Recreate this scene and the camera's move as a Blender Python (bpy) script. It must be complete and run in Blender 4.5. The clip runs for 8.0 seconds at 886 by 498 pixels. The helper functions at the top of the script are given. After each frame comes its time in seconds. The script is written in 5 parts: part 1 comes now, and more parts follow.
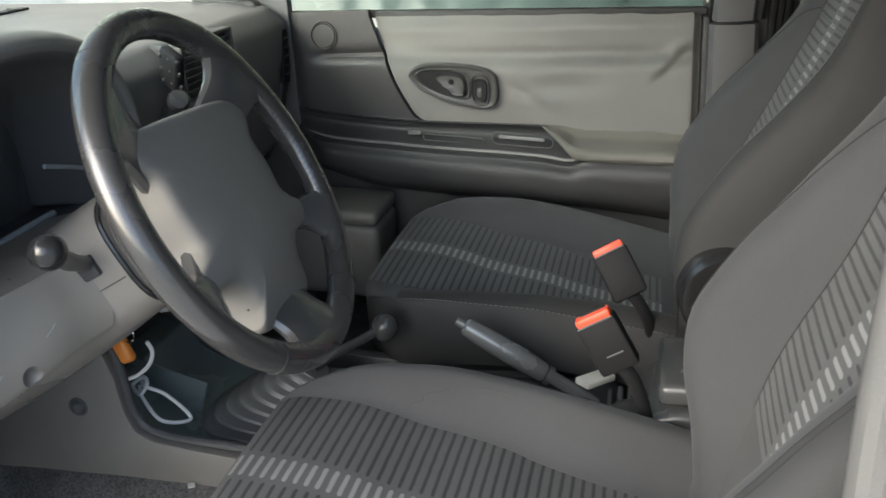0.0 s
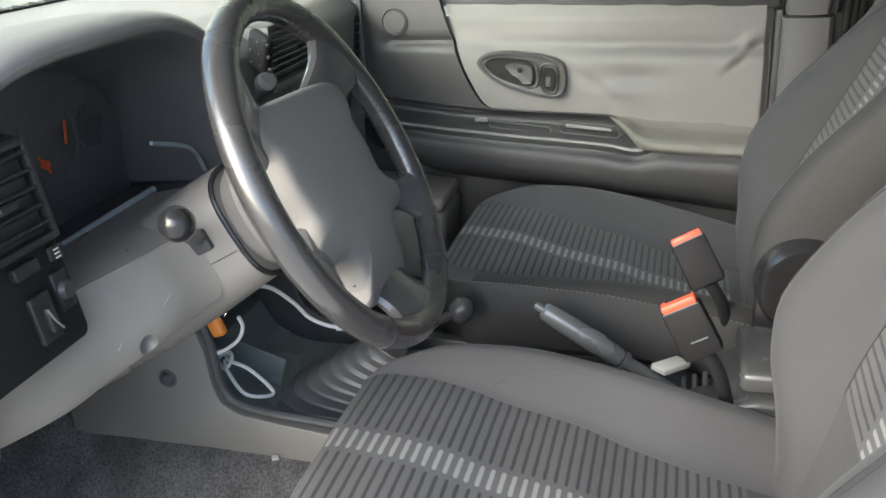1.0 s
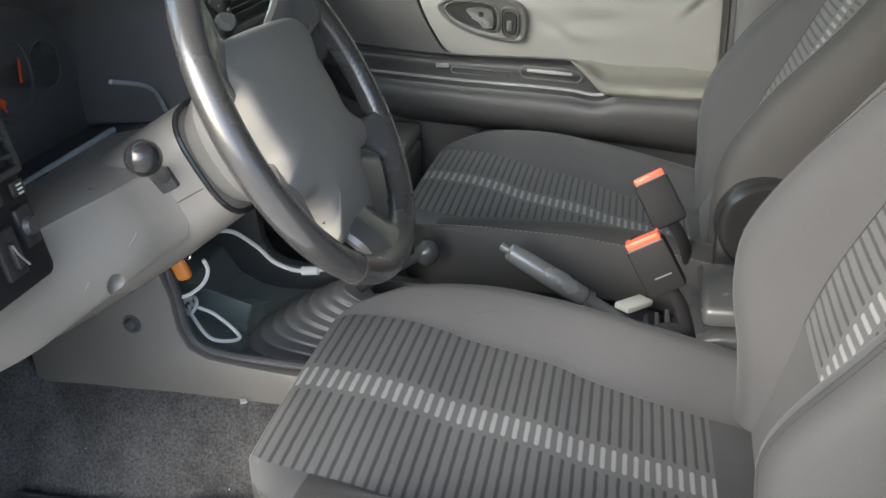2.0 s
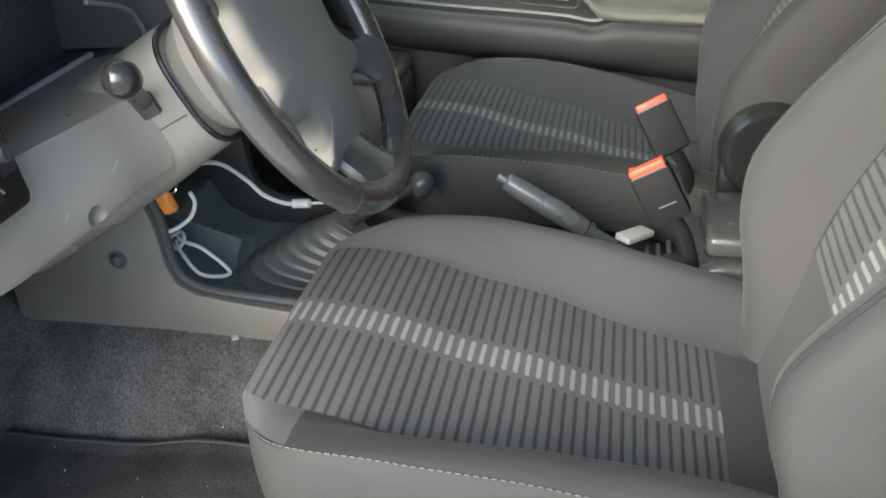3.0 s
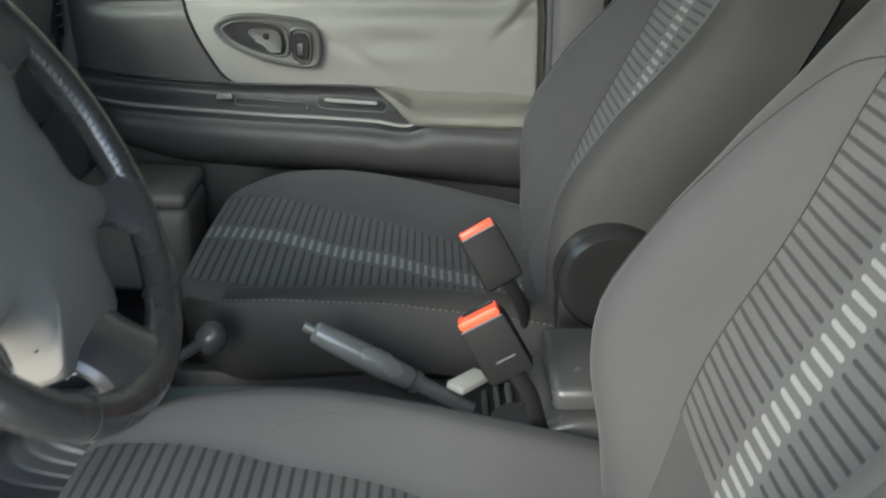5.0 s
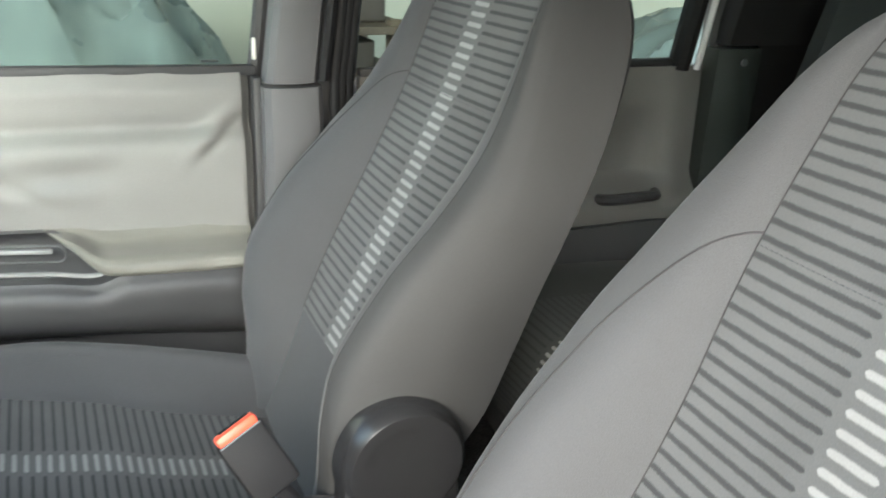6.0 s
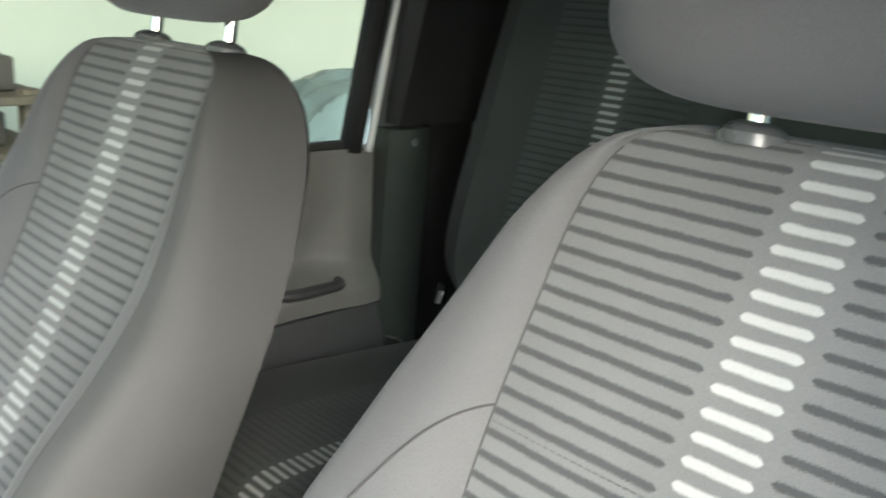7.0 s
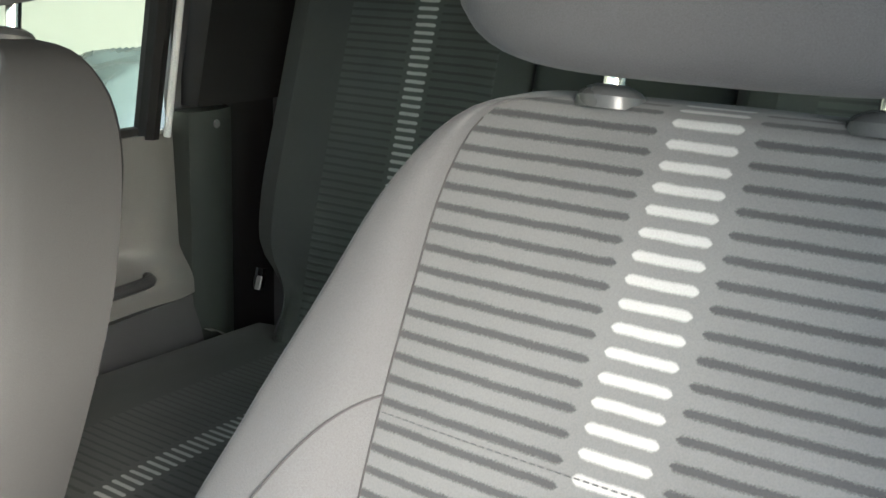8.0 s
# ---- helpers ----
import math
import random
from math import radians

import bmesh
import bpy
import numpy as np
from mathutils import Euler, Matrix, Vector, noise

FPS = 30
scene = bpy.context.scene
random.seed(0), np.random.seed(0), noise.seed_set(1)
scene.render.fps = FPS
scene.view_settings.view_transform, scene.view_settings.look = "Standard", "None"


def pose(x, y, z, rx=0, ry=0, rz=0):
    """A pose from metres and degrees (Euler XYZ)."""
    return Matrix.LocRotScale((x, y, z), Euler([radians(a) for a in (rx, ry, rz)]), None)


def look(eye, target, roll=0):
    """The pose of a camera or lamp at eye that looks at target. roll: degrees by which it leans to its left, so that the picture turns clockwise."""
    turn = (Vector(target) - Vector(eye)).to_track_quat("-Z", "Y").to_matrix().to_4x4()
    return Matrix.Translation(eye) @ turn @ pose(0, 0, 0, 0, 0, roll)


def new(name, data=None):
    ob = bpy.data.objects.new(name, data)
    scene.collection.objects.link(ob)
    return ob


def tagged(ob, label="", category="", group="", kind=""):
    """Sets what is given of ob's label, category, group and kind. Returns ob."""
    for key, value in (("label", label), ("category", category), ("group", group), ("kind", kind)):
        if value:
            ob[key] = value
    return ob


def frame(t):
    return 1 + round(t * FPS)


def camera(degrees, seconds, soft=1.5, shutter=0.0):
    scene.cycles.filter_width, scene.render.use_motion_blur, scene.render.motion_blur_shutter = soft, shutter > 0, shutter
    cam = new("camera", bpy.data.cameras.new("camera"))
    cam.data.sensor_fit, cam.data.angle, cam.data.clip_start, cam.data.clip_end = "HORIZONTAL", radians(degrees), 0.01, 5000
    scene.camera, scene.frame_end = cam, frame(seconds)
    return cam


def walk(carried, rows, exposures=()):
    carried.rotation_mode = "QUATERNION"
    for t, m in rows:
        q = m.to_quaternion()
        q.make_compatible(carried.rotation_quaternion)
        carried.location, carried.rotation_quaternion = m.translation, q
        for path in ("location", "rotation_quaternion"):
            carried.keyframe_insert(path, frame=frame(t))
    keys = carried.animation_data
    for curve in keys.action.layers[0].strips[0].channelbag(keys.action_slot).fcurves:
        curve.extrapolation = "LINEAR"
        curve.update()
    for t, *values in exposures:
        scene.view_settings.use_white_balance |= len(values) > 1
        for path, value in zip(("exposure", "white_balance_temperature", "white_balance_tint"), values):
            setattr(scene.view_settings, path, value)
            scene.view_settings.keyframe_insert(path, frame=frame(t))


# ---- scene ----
# The car stands with its nose towards -x and its passenger side towards +y; z = 0 is the cabin floor.
cam = camera(52.2, 8.0, soft=1.5, shutter=0.25)
PATH = [
    (0, (0.275, -1.195, 0.978), (-0.164, 0.613, 0.243), -3.6),
    (0.5, (0.232, -1.214, 0.989), (-0.255, 0.585, 0.263), -3.3),
    (1, (0.197, -1.241, 0.981), (-0.295, 0.546, 0.231), -2.9),
    (1.5, (0.185, -1.259, 0.975), (-0.26, 0.528, 0.195), -2.5),
    (1.7, (0.185, -1.26, 0.968), (-0.228, 0.523, 0.162), -2.4),
    (3, (0.165, -1.223, 0.931), (-0.196, 0.493, -0.032), -2.6),
    (3.5, (0.163, -1.235, 0.907), (-0.092, 0.455, -0.132), -0.9),
    (4, (0.167, -1.218, 0.904), (0.025, 0.495, -0.119), 0.8),
    (4.2, (0.168, -1.196, 0.906), (0.057, 0.539, -0.082), 0.8),
    (5.3, (0.152, -0.889, 0.936), (0.302, 0.949, 0.163), -1.6),
    (5.5, (0.123, -0.837, 0.949), (0.447, 0.99, 0.201), -1.0),
    (6, (0.067, -0.711, 0.965), (0.841, 0.999, 0.274), 2.1),
    (6.5, (0.109, -0.646, 0.986), (1.098, 0.973, 0.352), 3.4),
    (7, (0.147, -0.564, 1.004), (1.52, 0.779, 0.449), 3.4),
    (7.5, (0.14, -0.523, 1.01), (1.78, 0.491, 0.477), 3.9),
    (8, (0.137, -0.508, 1.003), (1.78, 0.464, 0.405), 1.8),
]
EXPOSURES = [(0.0, 0.62, 5700, 6), (0.5, 1.2, 5710, 7), (1.5, 1.22, 5740, 7), (3.0, 1.23, 5760, 5), (4.2, 0.85, 5730, 3), (5.4, 1.2, 5530, 2), (6.0, 1.8, 5530, 4), (6.5, 2.0, 5550, 4), (7.0, 2.2, 5620, 4), (8.0, 2.34, 5690, 6)]
walk(cam, [(t, look(eye, target, roll)) for t, eye, target, roll in PATH], EXPOSURES)

# ---------------------------------------------------------------- light
world = bpy.data.worlds.new("overcast_sky")
scene.world = world
world.use_nodes = True
wn, wl = world.node_tree.nodes, world.node_tree.links
sky = wn.new("ShaderNodeTexSky")
sky.sky_type = "NISHITA"
sky.sun_disc = False
sky.sun_elevation, sky.sun_rotation = radians(28), radians(-150)
sky.dust_density = 4.5
wl.new(sky.outputs["Color"], wn["Background"].inputs["Color"])
wn["Background"].inputs["Strength"].default_value = 0.25
sun = new("sun", bpy.data.lights.new("sun", "SUN"))
sun.data.energy, sun.data.angle, sun.data.color = 1.45, radians(110), (0.95, 0.975, 1.0)
sun.matrix_world = look((-2.25, -3.9, 2.45), (0, 0, 0))

# ---------------------------------------------------------------- materials


def mat(name, color, rough=0.6, metal=0.0, grain=400.0, bump=0.15, vary=0.12, blotch=6.0, spec=0.5, wear=None, fine=0.05, sheen=0.0, coat=0.0):
    """A procedural surface: base colour varied at two scales, with fine relief. wear: (colour, amount) of scattered marks."""
    m = bpy.data.materials.new(name)
    m.use_nodes = True
    n, l = m.node_tree.nodes, m.node_tree.links
    p = n["Principled BSDF"]
    p.inputs["Roughness"].default_value, p.inputs["Metallic"].default_value = rough, metal
    p.inputs["Specular IOR Level"].default_value = spec
    p.inputs["Sheen Weight"].default_value, p.inputs["Sheen Roughness"].default_value = sheen, 0.45
    p.inputs["Coat Weight"].default_value, p.inputs["Coat Roughness"].default_value = coat, 0.12
    co = n.new("ShaderNodeTexCoord")
    big, small = n.new("ShaderNodeTexNoise"), n.new("ShaderNodeTexNoise")
    big.inputs["Scale"].default_value, big.inputs["Detail"].default_value = blotch, 5
    small.inputs["Scale"].default_value, small.inputs["Detail"].default_value = grain, 2
    for t in (big, small):
        l.new(co.outputs["Object"], t.inputs["Vector"])
    ramp = n.new("ShaderNodeMapRange")
    ramp.inputs["To Min"].default_value, ramp.inputs["To Max"].default_value = 1 - vary, 1 + vary
    ramp.inputs["From Min"].default_value, ramp.inputs["From Max"].default_value = 0.3, 0.7
    l.new(big.outputs["Fac"], ramp.inputs["Value"])
    r2 = n.new("ShaderNodeMapRange")
    r2.inputs["To Min"].default_value, r2.inputs["To Max"].default_value = 1 - fine, 1 + fine
    r2.inputs["From Min"].default_value, r2.inputs["From Max"].default_value = 0.3, 0.7
    l.new(small.outputs["Fac"], r2.inputs["Value"])
    mul = n.new("ShaderNodeMath")
    mul.operation = "MULTIPLY"
    l.new(ramp.outputs["Result"], mul.inputs[0])
    l.new(r2.outputs["Result"], mul.inputs[1])
    tint = n.new("ShaderNodeMix")
    tint.data_type, tint.blend_type = "RGBA", "MULTIPLY"
    tint.inputs["Factor"].default_value = 1.0
    tint.inputs["A"].default_value = (*color, 1)
    l.new(mul.outputs["Value"], tint.inputs["B"])
    out = tint.outputs["Result"]
    if wear:
        sp = n.new("ShaderNodeTexNoise")
        sp.inputs["Scale"].default_value, sp.inputs["Detail"].default_value = wear[2] if len(wear) > 2 else 60, 6
        l.new(co.outputs["Object"], sp.inputs["Vector"])
        cut = n.new("ShaderNodeMapRange")
        cut.inputs["From Min"].default_value, cut.inputs["From Max"].default_value = 0.66, 0.74
        cut.inputs["To Max"].default_value = wear[1]
        l.new(sp.outputs["Fac"], cut.inputs["Value"])
        wm = n.new("ShaderNodeMix")
        wm.data_type = "RGBA"
        wm.inputs["B"].default_value = (*wear[0], 1)
        l.new(cut.outputs["Result"], wm.inputs["Factor"])
        l.new(out, wm.inputs["A"])
        out = wm.outputs["Result"]
    l.new(out, p.inputs["Base Color"])
    rr = n.new("ShaderNodeMapRange")
    rr.inputs["To Min"].default_value, rr.inputs["To Max"].default_value = max(0.02, rough - 0.06), min(1, rough + 0.06)
    rr.inputs["From Min"].default_value, rr.inputs["From Max"].default_value = 0.3, 0.7
    l.new(big.outputs["Fac"], rr.inputs["Value"])
    l.new(rr.outputs["Result"], p.inputs["Roughness"])
    if bump:
        b = n.new("ShaderNodeBump")
        b.inputs["Strength"].default_value, b.inputs["Distance"].default_value = bump, 0.001
        l.new(small.outputs["Fac"], b.inputs["Height"])
        l.new(b.outputs["Normal"], p.inputs["Normal"])
    return m


def math_node(n, l, op, a, b=None, clamp=False):
    k = n.new("ShaderNodeMath")
    k.operation, k.use_clamp = op, clamp
    for i, v in enumerate((a, b)):
        if v is None:
            continue
        if isinstance(v, (int, float)):
            k.inputs[i].default_value = v
        else:
            l.new(v, k.inputs[i])
    return k.outputs[0]


def striped_cloth(name, ground, dark, light, dash_half=0.0200, gap=0.0290):
    """Woven seat cloth: dark crosswise ribs on both sides of a middle row of pale dashes. UV: x counts the ribs, y is metres off the middle."""
    m = bpy.data.materials.new(name)
    m.use_nodes = True
    n, l = m.node_tree.nodes, m.node_tree.links
    p = n["Principled BSDF"]
    p.inputs["Roughness"].default_value = 0.85
    p.inputs["Specular IOR Level"].default_value = 0.2
    p.inputs["Sheen Weight"].default_value = 0.1
    uv = n.new("ShaderNodeUVMap")
    uv.uv_map = "pattern"
    sep = n.new("ShaderNodeSeparateXYZ")
    l.new(uv.outputs["UV"], sep.inputs["Vector"])
    co = n.new("ShaderNodeTexCoord")
    wob = n.new("ShaderNodeTexNoise")
    wob.inputs["Scale"].default_value = 60
    l.new(co.outputs["Object"], wob.inputs["Vector"])
    u = math_node(n, l, "ADD", sep.outputs["X"], math_node(n, l, "MULTIPLY", math_node(n, l, "SUBTRACT", wob.outputs["Fac"], 0.5), 0.12))
    v = math_node(n, l, "ABSOLUTE", sep.outputs["Y"])
    fr = math_node(n, l, "FRACT", u)
    tri = math_node(n, l, "ABSOLUTE", math_node(n, l, "SUBTRACT", fr, 0.5))          # 0 at mid-pitch, 0.5 at the pitch line
    inv = math_node(n, l, "SUBTRACT", 0.5, tri)
    weave = n.new("ShaderNodeTexNoise")
    weave.inputs["Scale"].default_value, weave.inputs["Detail"].default_value = 900, 2
    l.new(co.outputs["Object"], weave.inputs["Vector"])
    fuzz = math_node(n, l, "MULTIPLY", math_node(n, l, "SUBTRACT", weave.outputs["Fac"], 0.5), 0.18)
    # ribs at mid-pitch, rounded at their inner ends, frayed by the weave
    end = math_node(n, l, "POWER", math_node(n, l, "MULTIPLY", math_node(n, l, "MAXIMUM", math_node(n, l, "SUBTRACT", gap + 0.004, v), 0.0), 110.0), 3.0)
    rib = math_node(n, l, "MULTIPLY", math_node(n, l, "SUBTRACT", 0.235, math_node(n, l, "ADD", math_node(n, l, "ADD", tri, fuzz), end)), 8.0, True)
    dend = math_node(n, l, "POWER", math_node(n, l, "MULTIPLY", math_node(n, l, "MAXIMUM", math_node(n, l, "SUBTRACT", v, dash_half - 0.004), 0.0), 120.0), 3.0)
    dash = math_node(n, l, "MULTIPLY", math_node(n, l, "SUBTRACT", 0.275, math_node(n, l, "ADD", math_node(n, l, "ADD", inv, fuzz), dend)), 8.0, True)
    soil = n.new("ShaderNodeTexNoise")
    soil.inputs["Scale"].default_value, soil.inputs["Detail"].default_value = 7, 4
    l.new(co.outputs["Object"], soil.inputs["Vector"])
    mr = n.new("ShaderNodeMapRange")
    mr.inputs["From Min"].default_value, mr.inputs["From Max"].default_value = 0.3, 0.7
    mr.inputs["To Min"].default_value, mr.inputs["To Max"].default_value = 0.88, 1.12
    l.new(soil.outputs["Fac"], mr.inputs["Value"])
    mw = n.new("ShaderNodeMapRange")
    mw.inputs["From Min"].default_value, mw.inputs["From Max"].default_value = 0.3, 0.7
    mw.inputs["To Min"].default_value, mw.inputs["To Max"].default_value = 0.93, 1.07
    l.new(weave.outputs["Fac"], mw.inputs["Value"])

    def mix(f, a, b, mode="MIX"):
        k = n.new("ShaderNodeMix")
        k.data_type, k.blend_type = "RGBA", mode
        for key, val in (("Factor", f), ("A", a), ("B", b)):
            if isinstance(val, tuple):
                k.inputs[key].default_value = (*val, 1)
            elif isinstance(val, float):
                k.inputs[key].default_value = val
            else:
                l.new(val, k.inputs[key])
        return k.outputs["Result"]

    c = mix(dash, mix(rib, ground, dark), light)
    c = mix(1.0, c, math_node(n, l, "MULTIPLY", mr.outputs["Result"], mw.outputs["Result"]), "MULTIPLY")
    l.new(c, p.inputs["Base Color"])
    hgt = math_node(n, l, "ADD", math_node(n, l, "SUBTRACT", math_node(n, l, "MULTIPLY", dash, 0.35), math_node(n, l, "MULTIPLY", rib, 0.6)), math_node(n, l, "MULTIPLY", weave.outputs["Fac"], 0.35))
    b = n.new("ShaderNodeBump")
    b.inputs["Strength"].default_value, b.inputs["Distance"].default_value = 0.5, 0.0012
    l.new(hgt, b.inputs["Height"])
    l.new(b.outputs["Normal"], p.inputs["Normal"])
    return m


def glass_mat(name, color, rough=0.02):
    m = bpy.data.materials.new(name)
    m.use_nodes = True
    p = m.node_tree.nodes["Principled BSDF"]
    p.inputs["Base Color"].default_value = (*color, 1)
    p.inputs["Roughness"].default_value = rough
    p.inputs["Transmission Weight"].default_value = 1.0
    p.inputs["IOR"].default_value = 1.02
    return m


CLOTH = mat("seat_cloth", (0.0645, 0.0655, 0.0685), 0.85, grain=900, bump=0.4, vary=0.10, blotch=5, spec=0.2, fine=0.07, sheen=0.1)
CLOTH_SIDE = mat("seat_side_vinyl", (0.043, 0.0433, 0.0436), 0.7, grain=900, bump=0.25, vary=0.10, blotch=5, spec=0.25)
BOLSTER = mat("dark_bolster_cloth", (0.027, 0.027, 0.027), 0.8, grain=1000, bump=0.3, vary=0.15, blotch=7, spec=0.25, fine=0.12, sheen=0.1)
STRIPE = striped_cloth("striped_seat_cloth", (0.097, 0.099, 0.100), (0.038, 0.039, 0.041), (0.25, 0.252, 0.25))
# seat cloths again, darkened and flattened: the rear cabin's shade in the colour
BENCH_SHADED = mat("shaded_bench_cloth", (0.046, 0.050, 0.048), 0.85, grain=900, bump=0.4, vary=0.12, blotch=5, spec=0.2, fine=0.08, sheen=0.1)
BENCH_STRIPE_SHADED = striped_cloth("shaded_striped_bench_cloth", (0.060, 0.065, 0.062), (0.038, 0.041, 0.040), (0.30, 0.305, 0.30))
DASH_TOP = mat("soft_dash_plastic", (0.19, 0.187, 0.183), 0.34, grain=1400, bump=0.3, vary=0.10)
DASH_LOW = mat("grey_dash_plastic", (0.235, 0.218, 0.194), 0.30, grain=1600, bump=0.25, vary=0.10, wear=((0.32, 0.31, 0.295), 0.12, 140))
BLACK = mat("black_plastic", (0.048, 0.048, 0.050), 0.4, grain=1200, bump=0.15, vary=0.15)
DARK = mat("dark_grey_plastic", (0.075, 0.076, 0.078), 0.42, grain=1500, bump=0.2, vary=0.12)
DOOR_GREY = mat("door_grey_plastic", (0.062, 0.061, 0.061), 0.36, grain=1300, bump=0.25, vary=0.10)
DARK_DOOR = mat("dark_door_plastic", (0.035, 0.035, 0.036), 0.38, grain=1300, bump=0.25, vary=0.10)
BEIGE = mat("beige_grey_vinyl", (0.166, 0.163, 0.155), 0.5, grain=700, bump=0.2, vary=0.09, blotch=4, wear=((0.19, 0.178, 0.152), 0.3, 9))
LEATHER = mat("worn_black_leather", (0.046, 0.045, 0.044), 0.26, grain=500, bump=0.3, vary=0.10, blotch=12, wear=((0.07, 0.067, 0.062), 0.3, 25), coat=0.8)
SPOKE = mat("satin_black_plastic", (0.07, 0.07, 0.071), 0.2, grain=900, bump=0.1, coat=0.6)
AIRBAG = mat("worn_grey_pad", (0.20, 0.192, 0.178), 0.55, grain=1300, bump=0.2, vary=0.10, spec=0.35, wear=((0.25, 0.24, 0.22), 0.3, 18))
CHROME = mat("polished_steel", (0.75, 0.74, 0.72), 0.12, 1.0, bump=0.0, vary=0.04)
GREYPAINT = mat("silver_grey_plastic", (0.11, 0.115, 0.12), 0.38, grain=1000, bump=0.15)
SILVER = mat("silver_painted_plastic", (0.17, 0.176, 0.178), 0.27, 0.3, grain=1000, bump=0.1, wear=((0.4, 0.4, 0.4), 0.4, 50))
RED = mat("orange_red_plastic", (0.85, 0.10, 0.045), 0.4, bump=0.05, vary=0.08)
ORANGE = mat("orange_plastic", (0.75, 0.26, 0.04), 0.45, bump=0.05)
NEEDLE = mat("orange_needle_paint", (0.9, 0.14, 0.03), 0.5, bump=0.0)
CABLE = mat("white_cable_rubber", (0.78, 0.78, 0.77), 0.45, bump=0.05, vary=0.06)
OFFWHITE = mat("off_white_plastic", (0.62, 0.62, 0.56), 0.5, bump=0.05, vary=0.08)
CARPET = mat("dark_carpet", (0.085, 0.083, 0.081), 0.95, grain=260, bump=1.0, vary=0.35, blotch=14, spec=0.1, fine=0.38, wear=((0.16, 0.155, 0.15), 0.35, 220))
MAT = mat("dark_mat_carpet", (0.042, 0.042, 0.043), 0.95, grain=300, bump=1.0, vary=0.3, blotch=12, spec=0.1, fine=0.3)
RUBBER = mat("black_rubber", (0.035, 0.035, 0.036), 0.55, grain=700, bump=0.2)
# the dash grey with shade under the knee cover painted in; also on the footwell box
GREY_SHADED = mat("shaded_grey_plastic", (0.165, 0.156, 0.142), 0.36, grain=1500, bump=0.25, vary=0.10, wear=((0.22, 0.21, 0.2), 0.12, 90))
TRAY = mat("dark_green_grey_plastic", (0.19, 0.225, 0.218), 0.26, grain=1000, bump=0.15)
PAINT = mat("white_car_paint", (0.78, 0.79, 0.80), 0.25, grain=300, bump=0.02, vary=0.03)
HEADLINER = mat("grey_headliner", (0.28, 0.275, 0.265), 0.9, grain=900, bump=0.2)
WALL = mat("cream_wall_paint", (0.36, 0.36, 0.305), 0.85, grain=80, bump=0.2, vary=0.06, blotch=1.2)
CONCRETE = mat("concrete_ground", (0.42, 0.41, 0.39), 0.85, grain=60, bump=0.3, vary=0.15, blotch=2)
SHEET = mat("pale_plastic_sheet", (0.14, 0.17, 0.166), 0.30, grain=9, bump=0.6, vary=0.4, blotch=2.2)
PILLAR = mat("grey_pillar_plastic", (0.095, 0.094, 0.097), 0.45, grain=1400, bump=0.2, vary=0.1)
# black gauge plastic made greyer: the lens haze over it is in the colour
CAVITY = mat("haze_lifted_gauge_plastic", (0.13, 0.129, 0.128), 0.4, grain=1200, bump=0.2)
VENT = mat("vent_black_plastic", (0.022, 0.022, 0.023), 0.32, grain=1200, bump=0.15)
ARM = mat("olive_armrest_vinyl", (0.155, 0.15, 0.132), 0.42, grain=700, bump=0.2, vary=0.1, blotch=5)
SHINY = mat("shiny_dark_plastic", (0.055, 0.057, 0.058), 0.24, grain=900, bump=0.08, vary=0.15)
BOOT = mat("grey_boot_rubber", (0.15, 0.15, 0.147), 0.36, grain=900, bump=0.15, vary=0.15)
GLOSS = mat("glossy_black_plastic", (0.02, 0.02, 0.021), 0.12, grain=600, bump=0.02)
PLATE = mat("handle_grey_plastic", (0.062, 0.061, 0.060), 0.36, grain=1300, bump=0.15)
SEAL = mat("grey_seal_rubber", (0.13, 0.127, 0.12), 0.5, grain=700, bump=0.15, vary=0.1)
# pale grey for small edges and grips, and for the door ledge's painted highlight
EDGE = mat("polished_grey_edge", (0.19, 0.19, 0.19), 0.16, grain=900, bump=0.05)
PALE = mat("pale_blue_grey_plastic", (0.34, 0.38, 0.40), 0.3, grain=900, bump=0.05)
WOOD = mat("raw_pine_wood", (0.085, 0.063, 0.042), 0.7, grain=60, bump=0.3, vary=0.3, blotch=9)
DARKWOOD = mat("brown_board", (0.04, 0.031, 0.024), 0.7, grain=60, bump=0.3, vary=0.3, blotch=9)
THREAD = mat("pale_thread", (0.17, 0.165, 0.155), 0.8, bump=0.0)
SEAM = mat("dark_seam_thread", (0.022, 0.022, 0.023), 0.8, bump=0.0)
STEEL = mat("dull_steel", (0.35, 0.35, 0.35), 0.4, 0.9, bump=0.05)
WINDOW = glass_mat("greenish_window_glass", (0.74, 0.85, 0.79))
CASE = mat("matt_black_plastic", (0.014, 0.014, 0.015), 0.6, spec=0.2, grain=1200, bump=0.2)
REAR_TRIM = mat("dark_green_grey_trim", (0.034, 0.040, 0.037), 0.42, grain=1300, bump=0.25, vary=0.12)
CAP = mat("satin_black_cap", (0.018, 0.018, 0.019), 0.24, spec=0.5, grain=1200, bump=0.1)
LEVER = mat("pale_grey_plastic", (0.14, 0.14, 0.135), 0.45, grain=1200, bump=0.15)
TINTED = glass_mat("dark_tinted_glass", (0.10, 0.13, 0.12))
LENS = glass_mat("clear_gauge_lens", (0.95, 0.95, 0.95), 0.08)

# ---------------------------------------------------------------- mesh helpers


def thing(name, label, category, group="", kind="", at=(0, 0, 0)):
    ob = new(name)
    ob.location = at
    ob.empty_display_size = 0.05
    return tagged(ob, label, category, group, kind)


